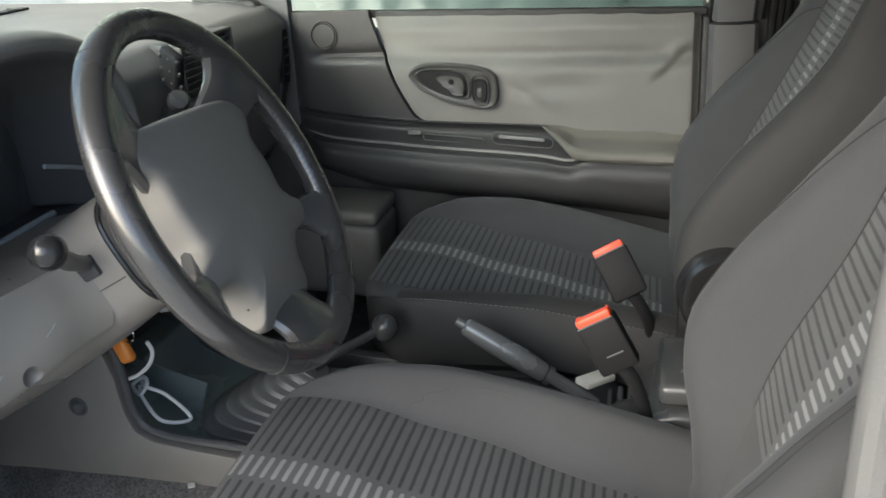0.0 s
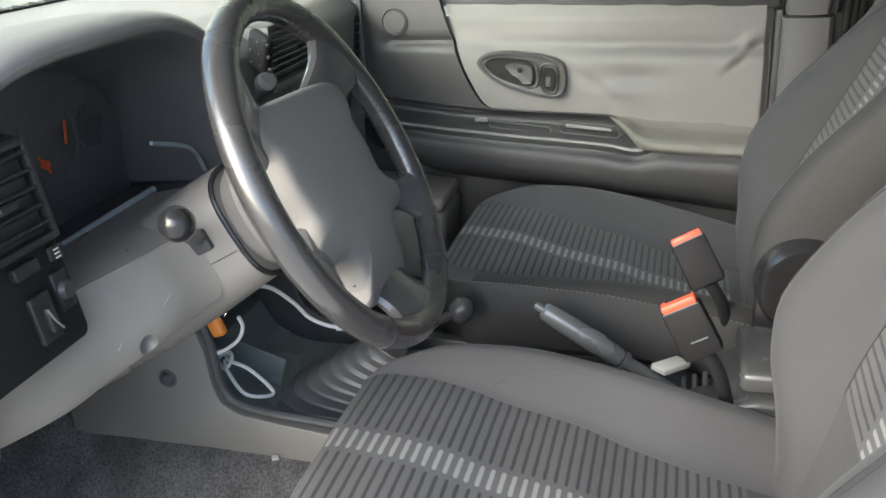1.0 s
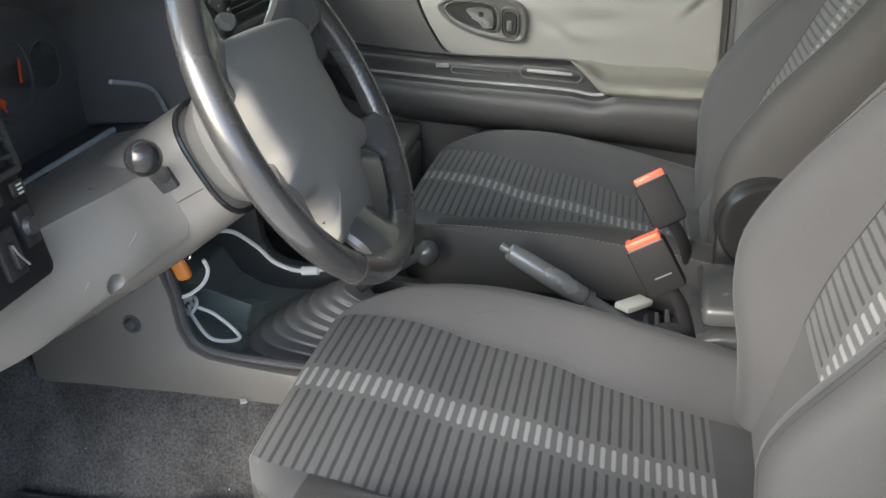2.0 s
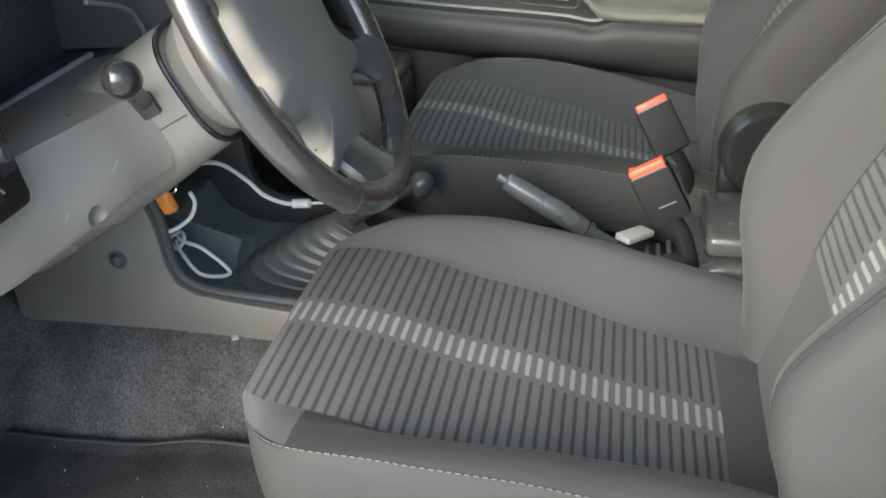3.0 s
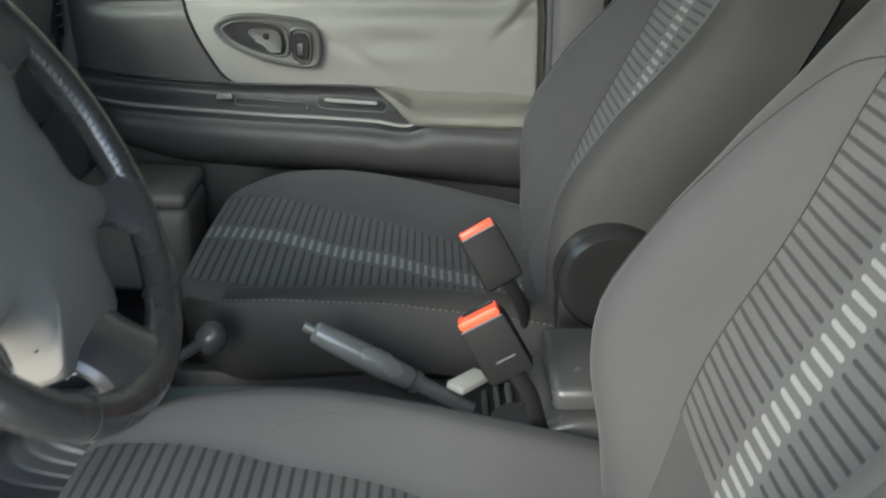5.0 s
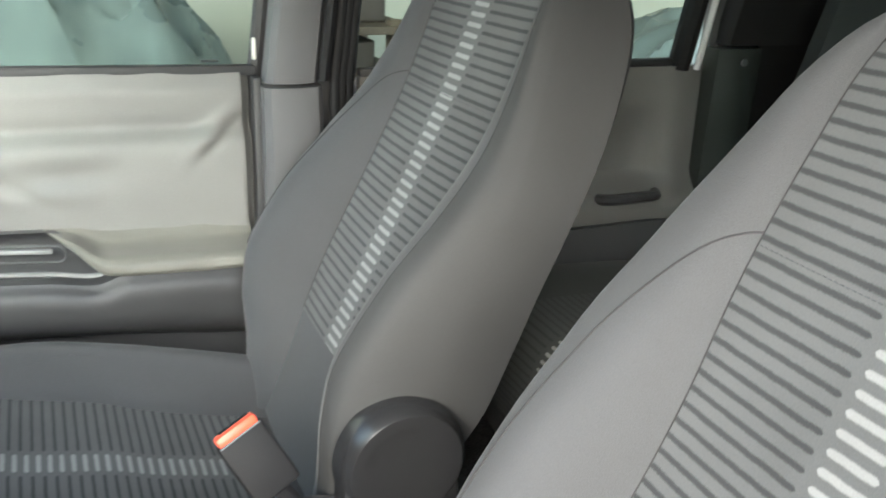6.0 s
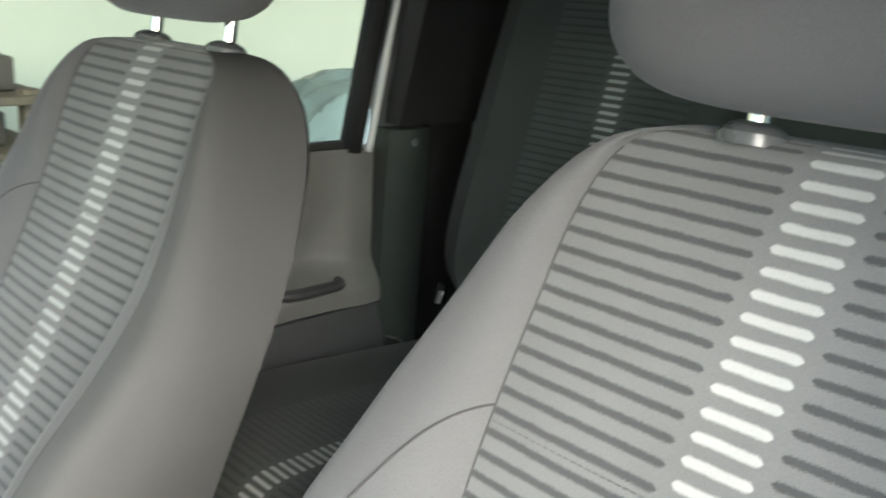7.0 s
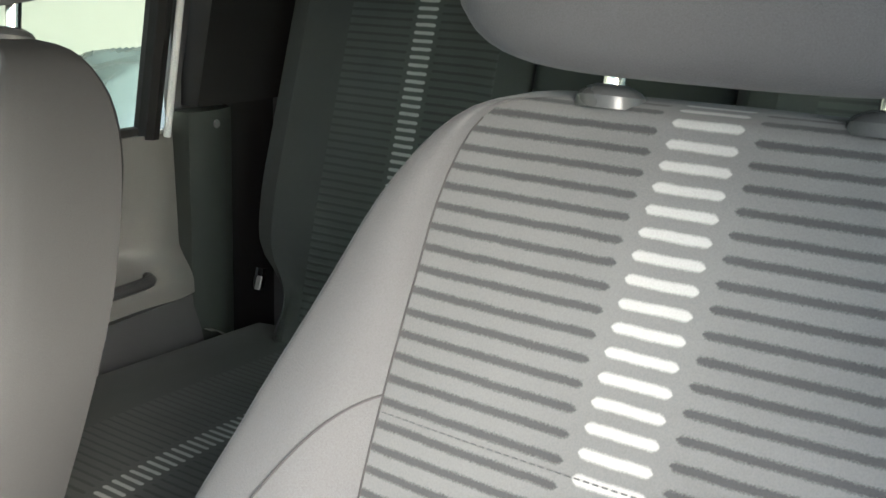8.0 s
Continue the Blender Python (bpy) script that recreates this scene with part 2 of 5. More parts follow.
def part(name, bm, material, parent, label="", smooth=True, flat=30, turn=True):
    """Links bm as ONE mesh object under parent (which may be None)."""
    me = bpy.data.meshes.new(name)
    if turn:
        bmesh.ops.recalc_face_normals(bm, faces=bm.faces[:])
    for f in bm.faces:
        f.smooth = smooth
    if smooth:
        for e in bm.edges:
            e.smooth = len(e.link_faces) != 2 or e.calc_face_angle(0) < radians(flat)
    bm.to_mesh(me)
    bm.free()
    for m in (material if isinstance(material, (list, tuple)) else [material]):
        me.materials.append(m)
    ob = new(name, me)
    if parent is not None:
        ob.parent = parent
    return tagged(ob, label)


def sewn_parts(bm, pieces, parent):
    """Parts a skin along its material borders: one mesh for each (name, material, label)."""
    bmesh.ops.recalc_face_normals(bm, faces=bm.faces[:])
    for k, (name, material, label) in enumerate(pieces):
        piece = bm.copy()
        bmesh.ops.delete(piece, geom=[f for f in piece.faces if f.material_index != k], context="FACES")
        for f in piece.faces:
            f.material_index = 0
        if piece.faces:
            part(name, piece, material, parent, label, turn=False)
        else:
            piece.free()
    bm.free()


def carve(ob, cutter):
    """Cuts the closed bmesh cutter out of the object and keeps the result as its mesh."""
    me = bpy.data.meshes.new("cutter")
    bmesh.ops.recalc_face_normals(cutter, faces=cutter.faces[:])
    cutter.to_mesh(me)
    cutter.free()
    tool = new("cutter", me)
    cut = ob.modifiers.new("cut", "BOOLEAN")
    cut.object, cut.operation, cut.solver = tool, "DIFFERENCE", "EXACT"
    bpy.context.view_layer.update()
    done = bpy.data.meshes.new_from_object(ob.evaluated_get(bpy.context.evaluated_depsgraph_get()))
    ob.modifiers.remove(cut)
    ob.data = done
    bm = bmesh.new()
    bm.from_mesh(done)
    for e in bm.edges:
        e.smooth = len(e.link_faces) != 2 or e.calc_face_angle(0) < radians(30)
    bm.to_mesh(done)
    bm.free()
    bpy.data.objects.remove(tool)


def loft(rings, closed=True, caps=True, mats=None, uvs=None):
    """A skin over rings of equal length. mats(i, j): material index of the quad; uvs[i][j]: pattern coordinates of the points."""
    bm = bmesh.new()
    lay = bm.loops.layers.uv.new("pattern") if uvs else None
    vs = [[bm.verts.new(p) for p in r] for r in rings]
    n = len(rings[0])
    for i in range(len(rings) - 1):
        for j in range(n if closed else n - 1):
            k = (j + 1) % n
            q = ((i, j), (i, k), (i + 1, k), (i + 1, j))
            try:
                f = bm.faces.new([vs[a][b] for a, b in q])
            except ValueError:
                continue
            if mats:
                f.material_index = mats(i, j)
            if lay:
                for lp, (a, b) in zip(f.loops, q):
                    lp[lay].uv = uvs[a][b]
    if caps and closed:
        for r in (vs[0], vs[-1]):
            bm.faces.new(r)
    return bm


def sheet(f, nu, nv, back):
    """A curved panel with thickness: f(u, v) for u, v in 0..1, and its back face moved by the vector back."""
    bm = bmesh.new()
    back = Vector(back)
    front = [[bm.verts.new(f(i / nu, j / nv)) for j in range(nv + 1)] for i in range(nu + 1)]
    rear = [[bm.verts.new(v.co + back) for v in row] for row in front]
    for i in range(nu):
        for j in range(nv):
            bm.faces.new((front[i][j], front[i + 1][j], front[i + 1][j + 1], front[i][j + 1]))
            bm.faces.new((rear[i][j], rear[i][j + 1], rear[i + 1][j + 1], rear[i + 1][j]))
    for i in range(nu):
        for j in (0, nv):
            bm.faces.new((front[i][j], front[i + 1][j], rear[i + 1][j], rear[i][j]))
    for j in range(nv):
        for i in (0, nu):
            bm.faces.new((front[i][j], front[i][j + 1], rear[i][j + 1], rear[i][j]))
    return bm


def box(size, at=(0, 0, 0), bevel=0.004, seg=2, turn=None):
    bm = bmesh.new()
    bmesh.ops.create_cube(bm, size=1.0)
    bmesh.ops.scale(bm, vec=size, verts=bm.verts)
    if bevel:
        bmesh.ops.bevel(bm, geom=bm.edges[:], offset=bevel, segments=seg, affect="EDGES", profile=0.5)
    m = Matrix.Translation(at) @ (turn if turn is not None else Matrix())
    bmesh.ops.transform(bm, matrix=m, verts=bm.verts)
    return bm


def prism(poly, axis, a, b, bevel=0.0, seg=2):
    """A polygon of (p, q) pairs drawn out along x, y or z from a to b."""
    put = {"x": lambda p, q, s: (s, p, q), "y": lambda p, q, s: (p, s, q), "z": lambda p, q, s: (p, q, s)}[axis]
    bm = bmesh.new()
    lo, hi = [bm.verts.new(put(p, q, a)) for p, q in poly], [bm.verts.new(put(p, q, b)) for p, q in poly]
    n = len(poly)
    bm.faces.new(lo), bm.faces.new(hi)
    for i in range(n):
        bm.faces.new((lo[i], lo[(i + 1) % n], hi[(i + 1) % n], hi[i]))
    bmesh.ops.recalc_face_normals(bm, faces=bm.faces[:])
    if bevel:
        bmesh.ops.bevel(bm, geom=bm.edges[:], offset=bevel, segments=seg, affect="EDGES", profile=0.5)
    return bm


def smooth_line(pts, steps=8, loop=False):
    """Catmull-Rom through the points."""
    pts = [Vector(p) for p in pts]
    n, out = len(pts), []
    for i in range(n if loop else n - 1):
        p = [pts[k % n] if loop else pts[max(0, min(n - 1, k))] for k in (i - 1, i, i + 1, i + 2)]
        for s in range(steps):
            t = s / steps
            out.append(0.5 * (2 * p[1] + (p[2] - p[0]) * t + (2 * p[0] - 5 * p[1] + 4 * p[2] - p[3]) * t * t + (3 * p[1] - p[0] - 3 * p[2] + p[3]) * t ** 3))
    if not loop:
        out.append(pts[-1])
    return out


def tube(pts, r, n=10, loop=False, squash=1.0):
    """A round bar along pts; r may be a list, one radius a point."""
    pts = [Vector(p) for p in pts]
    m, rings, up = len(pts), [], None
    for i, p in enumerate(pts):
        a, b = (pts[i - 1], pts[(i + 1) % m]) if loop else (pts[max(0, i - 1)], pts[min(m - 1, i + 1)])
        d = (b - a).normalized()
        if up is None:
            up = d.orthogonal().normalized()
        up = (up - d * up.dot(d)).normalized()
        side = d.cross(up)
        rr = r[i] if isinstance(r, (list, tuple)) else r
        rings.append([p + rr * (math.cos(2 * math.pi * k / n) * up + squash * math.sin(2 * math.pi * k / n) * side) for k in range(n)])
    if loop:
        rings.append(rings[0])
        bm = loft(rings, True, False)
        bmesh.ops.remove_doubles(bm, verts=bm.verts[:], dist=1e-5)
        return bm
    return loft(rings, True, True)


def lathe(profile, n=32, m=None):
    """A body of revolution about z from (radius, height) pairs, moved by m."""
    rings = [[Vector((r * math.cos(2 * math.pi * k / n), r * math.sin(2 * math.pi * k / n), z)) for k in range(n)] for r, z in profile]
    bm = loft(rings, True, True)
    if m is not None:
        bmesh.ops.transform(bm, matrix=m, verts=bm.verts)
    return bm


def mix_at(x, table):
    """Smooth value at x from (x, value) pairs, without overshoot."""
    n = len(table)
    if x <= table[0][0]:
        return table[0][1]
    if x >= table[-1][0]:
        return table[-1][1]
    slope = [(table[i + 1][1] - table[i][1]) / (table[i + 1][0] - table[i][0]) for i in range(n - 1)]
    i = max(k for k in range(n - 1) if table[k][0] <= x)

    def tangent(k):
        if k == 0 or k == n - 1:
            return slope[min(k, n - 2)]
        a, b = slope[k - 1], slope[k]
        return 0.0 if a * b <= 0 else 2 * a * b / (a + b)

    h = table[i + 1][0] - table[i][0]
    t = (x - table[i][0]) / h
    return float((2 * t ** 3 - 3 * t * t + 1) * table[i][1] + (t ** 3 - 2 * t * t + t) * h * tangent(i) + (3 * t * t - 2 * t ** 3) * table[i + 1][1] + (t ** 3 - t * t) * h * tangent(i + 1))


def ease(a, b, x):
    t = max(0.0, min(1.0, (x - a) / (b - a)))
    return t * t * (3 - 2 * t)


def axis_to(d, at):
    """A frame whose z runs along d."""
    return Matrix.Translation(at) @ Vector(d).to_track_quat("Z", "Y").to_matrix().to_4x4()

# ---------------------------------------------------------------- the yard round the car
ground = part("ground", sheet(lambda u, v: (-60 + 120 * u, -60 + 120 * v, -0.46 + 0.01 * noise.noise(Vector((40 * u, 40 * v, 0)))), 60, 60, (0, 0, -0.2)), CONCRETE, None)
tagged(ground, "grey concrete yard floor round the car", "ground", kind="structure")
wall_side = part("wall_side", box((16.0, 0.2, 5.0), (1.5, 4.3, 2.04), 0.01), WALL, None)
# unseen slab added above the car; its edges limit the sky light coming in
sky_blocker = part("sky_blocker", box((11.0, 6.3, 0.12), (3.9, 1.25, 2.55), 0.01), CONCRETE, None)
tagged(sky_blocker, "unseen plain slab added overhead to block high sky light", "roof", kind="structure")
tagged(wall_side, "cream painted wall of the garage beside the car", "wall", kind="structure")

# ---------------------------------------------------------------- cabin shell


def floor_height(x, y):
    a = abs(y)
    foot = mix_at(x, [(-0.60, 0.318), (-0.47, 0.305), (-0.42, 0.288), (-0.34, 0.258), (-0.2, 0.25)])
    t = min(1.0, max(0.0, (a - 0.19) / (foot - 0.19)))
    z = 0.196 - 0.141 * (0.7 * t + 0.3 * ease(0.0, 1.0, t))
    z += 1.3 * max(0.0, -0.72 - x)
    return z + 0.004 * noise.noise(Vector((9 * x, 9 * y, 0)))


def carpet_point(u, v):
    y = -0.72 + 1.44 * v
    x = -1.05 + 2.7 * u
    return (x, y, floor_height(x, y))


floor = part("floor", sheet(carpet_point, 100, 160, (0, 0, -0.03)), CARPET, None)
tagged(floor, "worn dark grey carpet on the cabin floor and tunnel", "carpet", kind="structure")



def mat_point(u, v):
    """The loose mat: its inner edge follows the foot of the tunnel and curls up a little."""
    x = -0.70 + 0.62 * u
    edge = -mix_at(x, [(-0.60, 0.322), (-0.47, 0.311), (-0.42, 0.30), (-0.2, 0.29)])
    y = -0.655 + (edge + 0.655) * v
    return (x, y, floor_height(x, min(y, -0.34)) + 0.010 + 0.006 * ease(0.94, 1.0, v) + 0.003 * noise.noise(Vector((5 * x, 5 * y, 6))))


floor_mat = thing("floor_mat", "loose dark carpet mat in the driver's footwell", "floor mat")
part("mat_top", sheet(mat_point, 60, 50, (0, 0, -0.006)), MAT, floor_mat)
part("edging", tube([Vector(mat_point(k / 60, 1.0)) + Vector((0, 0, -0.003)) for k in range(61)], 0.0045, 8), RUBBER, floor_mat, "dark bound edge")

shell = thing("car_body", "white painted pickup body shell with open driver's doorway", "car body", kind="structure")
part("roof", sheet(lambda u, v: (-0.38 + 2.05 * u, -0.66 + 1.32 * v, 1.31 - 0.10 * (2 * v - 1) ** 2 - 0.10 * (2 * u - 1) ** 4), 20, 16, (0, 0, 0.04)), PAINT, shell)
part("headliner", sheet(lambda u, v: (-0.36 + 2.0 * u, -0.62 + 1.24 * v, 1.265 - 0.09 * (2 * v - 1) ** 2 - 0.09 * (2 * u - 1) ** 4), 20, 16, (0, 0, 0.02)), HEADLINER, shell)
for s in (-1, 1):
    part("windscreen_pillar", tube(smooth_line([(-1.38, 0.70 * s, 0.77), (-0.92, 0.68 * s, 0.98), (-0.38, 0.62 * s, 1.20)]), 0.035, 10), PAINT, shell)
    part("roof_rail", tube(smooth_line([(-0.38, 0.64 * s, 1.20), (0.4, 0.67 * s, 1.23), (1.64, 0.63 * s, 1.19)]), 0.035, 10), PAINT, shell)
    part("sill", box((2.4, 0.10, 0.22), (0.4, 0.77 * s, -0.06), 0.02), PAINT, shell)
    part("cowl_side", box((0.60 if s > 0 else 0.44, 0.03, 0.84), (-0.80 if s > 0 else -0.88, 0.722 * s, 0.36), 0.005), DARK, shell)
    part("rear_quarter", box((0.46, 0.03, 1.24), (1.53, 0.772 * s, 0.55), 0.005), DARK, shell)
    part("front_wing", box((0.95, 0.08, 0.85), (-1.25, 0.78 * s, 0.32), 0.03), PAINT, shell)
part("windscreen", sheet(lambda u, v: (-1.36 + 0.98 * v - 0.06 * math.cos((u - 0.5) * 2.6), -0.66 + 1.32 * u, 0.785 + 0.425 * v), 12, 6, (0.004, 0, 0.004)), WINDOW, shell).visible_shadow = False
part("bonnet", sheet(lambda u, v: (-1.95 + 0.56 * u, -0.74 + 1.48 * v, 0.62 + 0.12 * u - 0.05 * (2 * v - 1) ** 2), 8, 10, (0, 0, -0.03)), PAINT, shell)
part("firewall", box((0.04, 1.44, 0.80), (-1.08, 0, 0.36), 0.01), DARK, shell)
part("rear_wall", box((0.05, 1.50, 1.12), (1.74, 0, 0.55), 0.01), DARK, shell)
part("rear_window", box((0.006, 1.2, 0.12), (1.72, 0, 1.165), 0), TINTED, shell)
part("driver_rear_window", box((0.80, 0.006, 0.50), (0.93, -0.735, 0.96), 0, 1, Matrix.Rotation(radians(-10), 4, "X")), TINTED, shell)
part("driver_rear_side", box((1.25, 0.05, 0.90), (1.08, -0.765, 0.27), 0.02), PAINT, shell)
# driver-side door post with its rubber seal
part("door_post", sheet(lambda u, v: (0.434 + 0.11 * u, -0.70 - 0.05 * u, 0.05 + 1.15 * v), 3, 12, (0, 0.05, 0)), PAINT, shell, "white painted door post")
part("door_seal", tube(smooth_line([(0.420, -0.69, 0.02), (0.416, -0.692, 0.45), (0.415, -0.685, 0.66), (0.434, -0.675, 0.9), (0.468, -0.65, 1.18)]), 0.015, 12), SEAL, shell, "grey rubber door seal")
striker = part("striker", lathe([(0.009, 0.002), (0.0135, 0.003), (0.015, 0.006), (0.017, 0.006), (0.018, 0.0), (0.018, -0.004)], 24, axis_to((-0.1, -1, 0), (0.438, -0.7085, 0.440))), STEEL, shell)
part("bolt", lathe([(0.002, 0.007), (0.006, 0.006), (0.008, 0.002), (0.008, 0.0)], 16, axis_to((-0.1, -1, 0), (0.438, -0.7095, 0.440))), LEVER, striker)

# passenger-side pillar trims
pillar = thing("pillar_trim", "grey plastic trim on the middle door pillar", "pillar trim", kind="structure")


def pillar_section(w, d):
    return [(-w, 0.05), (-w, 0.012), (-w * 0.8, 0), (0, -d), (w * 0.8, 0), (w, 0.012), (w, 0.05)]


def pillar_piece(x0, x1, y0, y1, z0, z1, w0, w1):
    rings = []
    for i in range(9):
        t = i / 8
        cx, cy, w = x0 + (x1 - x0) * t, y0 + (y1 - y0) * t, w0 + (w1 - w0) * t
        rings.append([(cx + a, cy + b, z0 + (z1 - z0) * t) for a, b in pillar_section(w, 0.006)])
    return loft(rings)


part("lower_trim", pillar_piece(0.442, 0.432, 0.685, 0.682, 0.10, 0.703, 0.055, 0.047), PILLAR, pillar)
part("upper_trim", pillar_piece(0.432, 0.475, 0.690, 0.632, 0.708, 1.19, 0.041, 0.036), PILLAR, pillar)
part("belt_slot", pillar_piece(0.480, 0.523, 0.686, 0.628, 0.712, 1.19, 0.010, 0.010), CASE, pillar)
for k in range(3):
    part("seal_rib", tube([(0.502 + 0.014 * k, 0.700 + 0.008 * k, 0.10), (0.502 + 0.014 * k, 0.700 + 0.008 * k, 0.715), (0.540 + 0.014 * k, 0.645 + 0.008 * k, 1.19)], 0.0085, 10), CASE, pillar, "black rubber door seal")
part("pillar_core", box((0.10, 0.06, 1.15), (0.50, 0.765, 0.60), 0.01, 2), RUBBER, pillar)
corner = thing("rear_pillar_trim", "dark plastic trim on the rear corner pillar", "pillar trim", kind="structure")
part("lower_trim", sheet(lambda u, v: (1.258 + 0.022 * v + 0.105 * u, 0.702 - 0.012 * math.sin(u * 3.1), 0.10 + 0.64 * v), 10, 12, (0, 0.05, 0)), REAR_TRIM, corner, "dark greenish side trim")
part("trim_core", sheet(lambda u, v: (1.37 + 0.02 * v + 0.13 * u, 0.716, 0.10 + 0.66 * v), 4, 8, (0, 0.05, 0)), CASE, corner)
part("upper_trim", sheet(lambda u, v: (1.315 + 0.04 * v + 0.30 * u, 0.715 - 0.075 * v - 0.02 * math.sin(u * 3.1), 0.745 + 0.45 * v), 8, 10, (0, 0.05, 0)), CASE, corner)
part("screw_cap", lathe([(0.003, 0), (0.008, 0.001), (0.007, 0.004)], 14, axis_to((0, -1, 0.1), (1.335, 0.691, 0.715))), GREYPAINT, corner)
part("side_pocket", box((0.35, 0.06, 0.25), (1.10, 0.735, 0.20), 0.02), CASE, corner)

# ---------------------------------------------------------------- passenger front door


def door_y(x, z):
    """The padded inner face of the passenger door."""
    y = 0.716
    y += 0.021 * ease(0.615, 0.685, z) - 0.009 * math.exp(-((z - 0.69) / 0.03) ** 2)       # shoulder roll
    y += 0.011 * math.exp(-((z - 0.638) / 0.017) ** 2) * ease(-0.36, -0.1, x)
    # a diagonal crease near the rear edge and a soft dent over the armrest
    along = (x - 0.31) * 0.74 + (z - 0.63) * 0.67
    across = -(x - 0.31) * 0.67 + (z - 0.63) * 0.74
    y += (-0.010 * math.exp(-((across - 0.004) / 0.014) ** 2) + 0.004 * math.exp(-((across + 0.016) / 0.008) ** 2)) * math.exp(-(along / 0.042) ** 2)
    y += 0.005 * math.exp(-(((x - 0.0) * 0.5 + (z - 0.565) * 0.87) / 0.013) ** 2 - ((x - 0.01) / 0.05) ** 2)
    y += 0.006 * math.exp(-((x - 0.10) / 0.06) ** 2 - ((z - 0.575) / 0.02) ** 2) - 0.004 * math.exp(-((x - 0.05) / 0.05) ** 2 - ((z - 0.545) / 0.015) ** 2)
    return y + 0.002 * noise.noise(Vector((12 * x, 14 * z, 3)))


front_door = thing("front_door", "closed passenger door with beige vinyl panel and grey plastic", "car door", kind="")


def seam_x(z):
    """The slanting border between corner panel and vinyl."""
    return mix_at(z, [(0.50, -0.20), (0.515, -0.228), (0.54, -0.246), (0.60, -0.276), (0.68, -0.30), (0.74, -0.318)])


def strip_z(x):
    """Upper edge of the dark switch strip."""
    return mix_at(x, [(-0.52, 0.548), (-0.40, 0.527), (-0.20, 0.508), (0.05, 0.497), (0.09, 0.485), (0.13, 0.447), (0.40, 0.44)])


def ledge_z(x):
    """Lower edge of the strip, where the lower panel comes forward."""
    return mix_at(x, [(-0.52, 0.50), (-0.47, 0.488), (-0.40, 0.478), (-0.2, 0.458), (0.05, 0.438), (0.11, 0.428), (0.16, 0.442), (0.40, 0.432)])


def hem_z(x):
    """Lower edge of the bulging lower panel."""
    return mix_at(x, [(-0.52, 0.435), (-0.45, 0.41), (-0.40, 0.392), (-0.31, 0.365), (-0.08, 0.343), (0.12, 0.325), (0.36, 0.293)])


def vinyl_point(u, v):
    z0 = 0.44
    z = z0 + (0.722 - z0) * v
    xa = seam_x(max(z, 0.505))
    x = xa + (0.372 - xa) * u
    z = max(z, strip_z(x) - 0.012)
    return (x, door_y(x, z) + 0.02 * ease(0.355, 0.372, x), z + 0.012 * (1 - u) * v)


part("vinyl_panel", sheet(vinyl_point, 170, 80, (0, 0.02, 0)), BEIGE, front_door, "creased beige vinyl upper panel")


def corner_point(u, v):
    z = 0.50 + 0.25 * v
    xb = seam_x(z) - 0.003
    x = -0.515 + (xb + 0.515) * u
    z = max(z, strip_z(x) - 0.012)
    return (x, door_y(x, 0.60) - 0.004 + 0.012 * math.exp(-((z - 0.655) / 0.012) ** 2) * ease(-0.48, -0.42, x) + 0.01 * ease(0.0, 0.15, 0.15 - u), z)


part("corner_panel", sheet(corner_point, 24, 30, (0, 0.02, 0)), DOOR_GREY, front_door, "grey plastic corner panel")
part("tweeter_cover", lathe([(0.003, 0.003), (0.024, 0.003), (0.026, 0.0), (0.028, 0.001), (0.029, 0.003), (0.030, 0)], 30, axis_to((0, -1, 0), (-0.425, 0.711, 0.70))), DOOR_GREY, front_door)


def strip_point(u, v):
    x = -0.50 + 0.635 * u
    zt, zb = strip_z(x), ledge_z(x)
    return (x, 0.700 + 0.022 * v * (1 - v) * 4 - 0.03 * (1 - v) ** 3, zb + (zt - zb) * v)


part("switch_strip", sheet(strip_point, 60, 12, (0, 0.03, 0)), BLACK, front_door, "black switch and grip strip")


def lower_point(u, v):
    x = -0.51 + 0.875 * u
    zt, zb = ledge_z(x), hem_z(x)
    bulge = 0.062 * (1 - (2 * abs(v - 0.55)) ** 3 * 0.55)
    side = ease(0, 0.10, u) * (1 - 0.75 * ease(0.965, 1.0, u))
    top = -0.006 * math.exp(-((v - 0.97) / 0.03) ** 2)
    return (x, 0.698 - bulge * side + top, zb + (zt - zb) * v)


part("lower_panel", sheet(lower_point, 60, 20, (0, 0.05, 0)), DARK_DOOR, front_door, "bulging grey lower panel")
part("kick_panel", sheet(lambda u, v: (-0.51 + 0.87 * u, 0.700 - 0.008 * math.sin(v * 3.14), 0.06 + (hem_z(-0.51 + 0.87 * u) - 0.055) * v), 24, 8, (0, 0.03, 0)), DARK_DOOR, front_door)


def arm_point(u, v):
    """The vinyl armrest: a cushion that swells out of the panel."""
    x = 0.045 + 0.315 * u
    top = mix_at(x, [(0.045, 0.50), (0.10, 0.508), (0.30, 0.50), (0.36, 0.495)])
    bot = mix_at(x, [(0.045, 0.497), (0.085, 0.475), (0.128, 0.442), (0.16, 0.438), (0.36, 0.43)])
    swell = 0.095 * math.sin(min(1, u * 3.2 + 0.08) * math.pi / 2) * (1 - 0.25 * ease(0.9, 1.0, u))
    prof = mix_at(v, [(0.0, 0.93), (0.10, 1.0), (0.20, 0.99), (0.30, 0.93), (0.42, 0.80), (0.62, 0.52), (0.82, 0.22), (0.93, 0.06), (1.0, 0.0)])
    rise = mix_at(v, [(0.0, 0.0), (0.10, 0.13), (0.20, 0.27), (0.30, 0.36), (0.42, 0.40), (0.62, 0.42), (0.82, 0.48), (0.93, 0.70), (1.0, 1.0)])
    return (x, 0.722 - swell * prof - 0.002 * noise.noise(Vector((20 * x, 9 * v, 1))), bot + (top - bot) * rise)


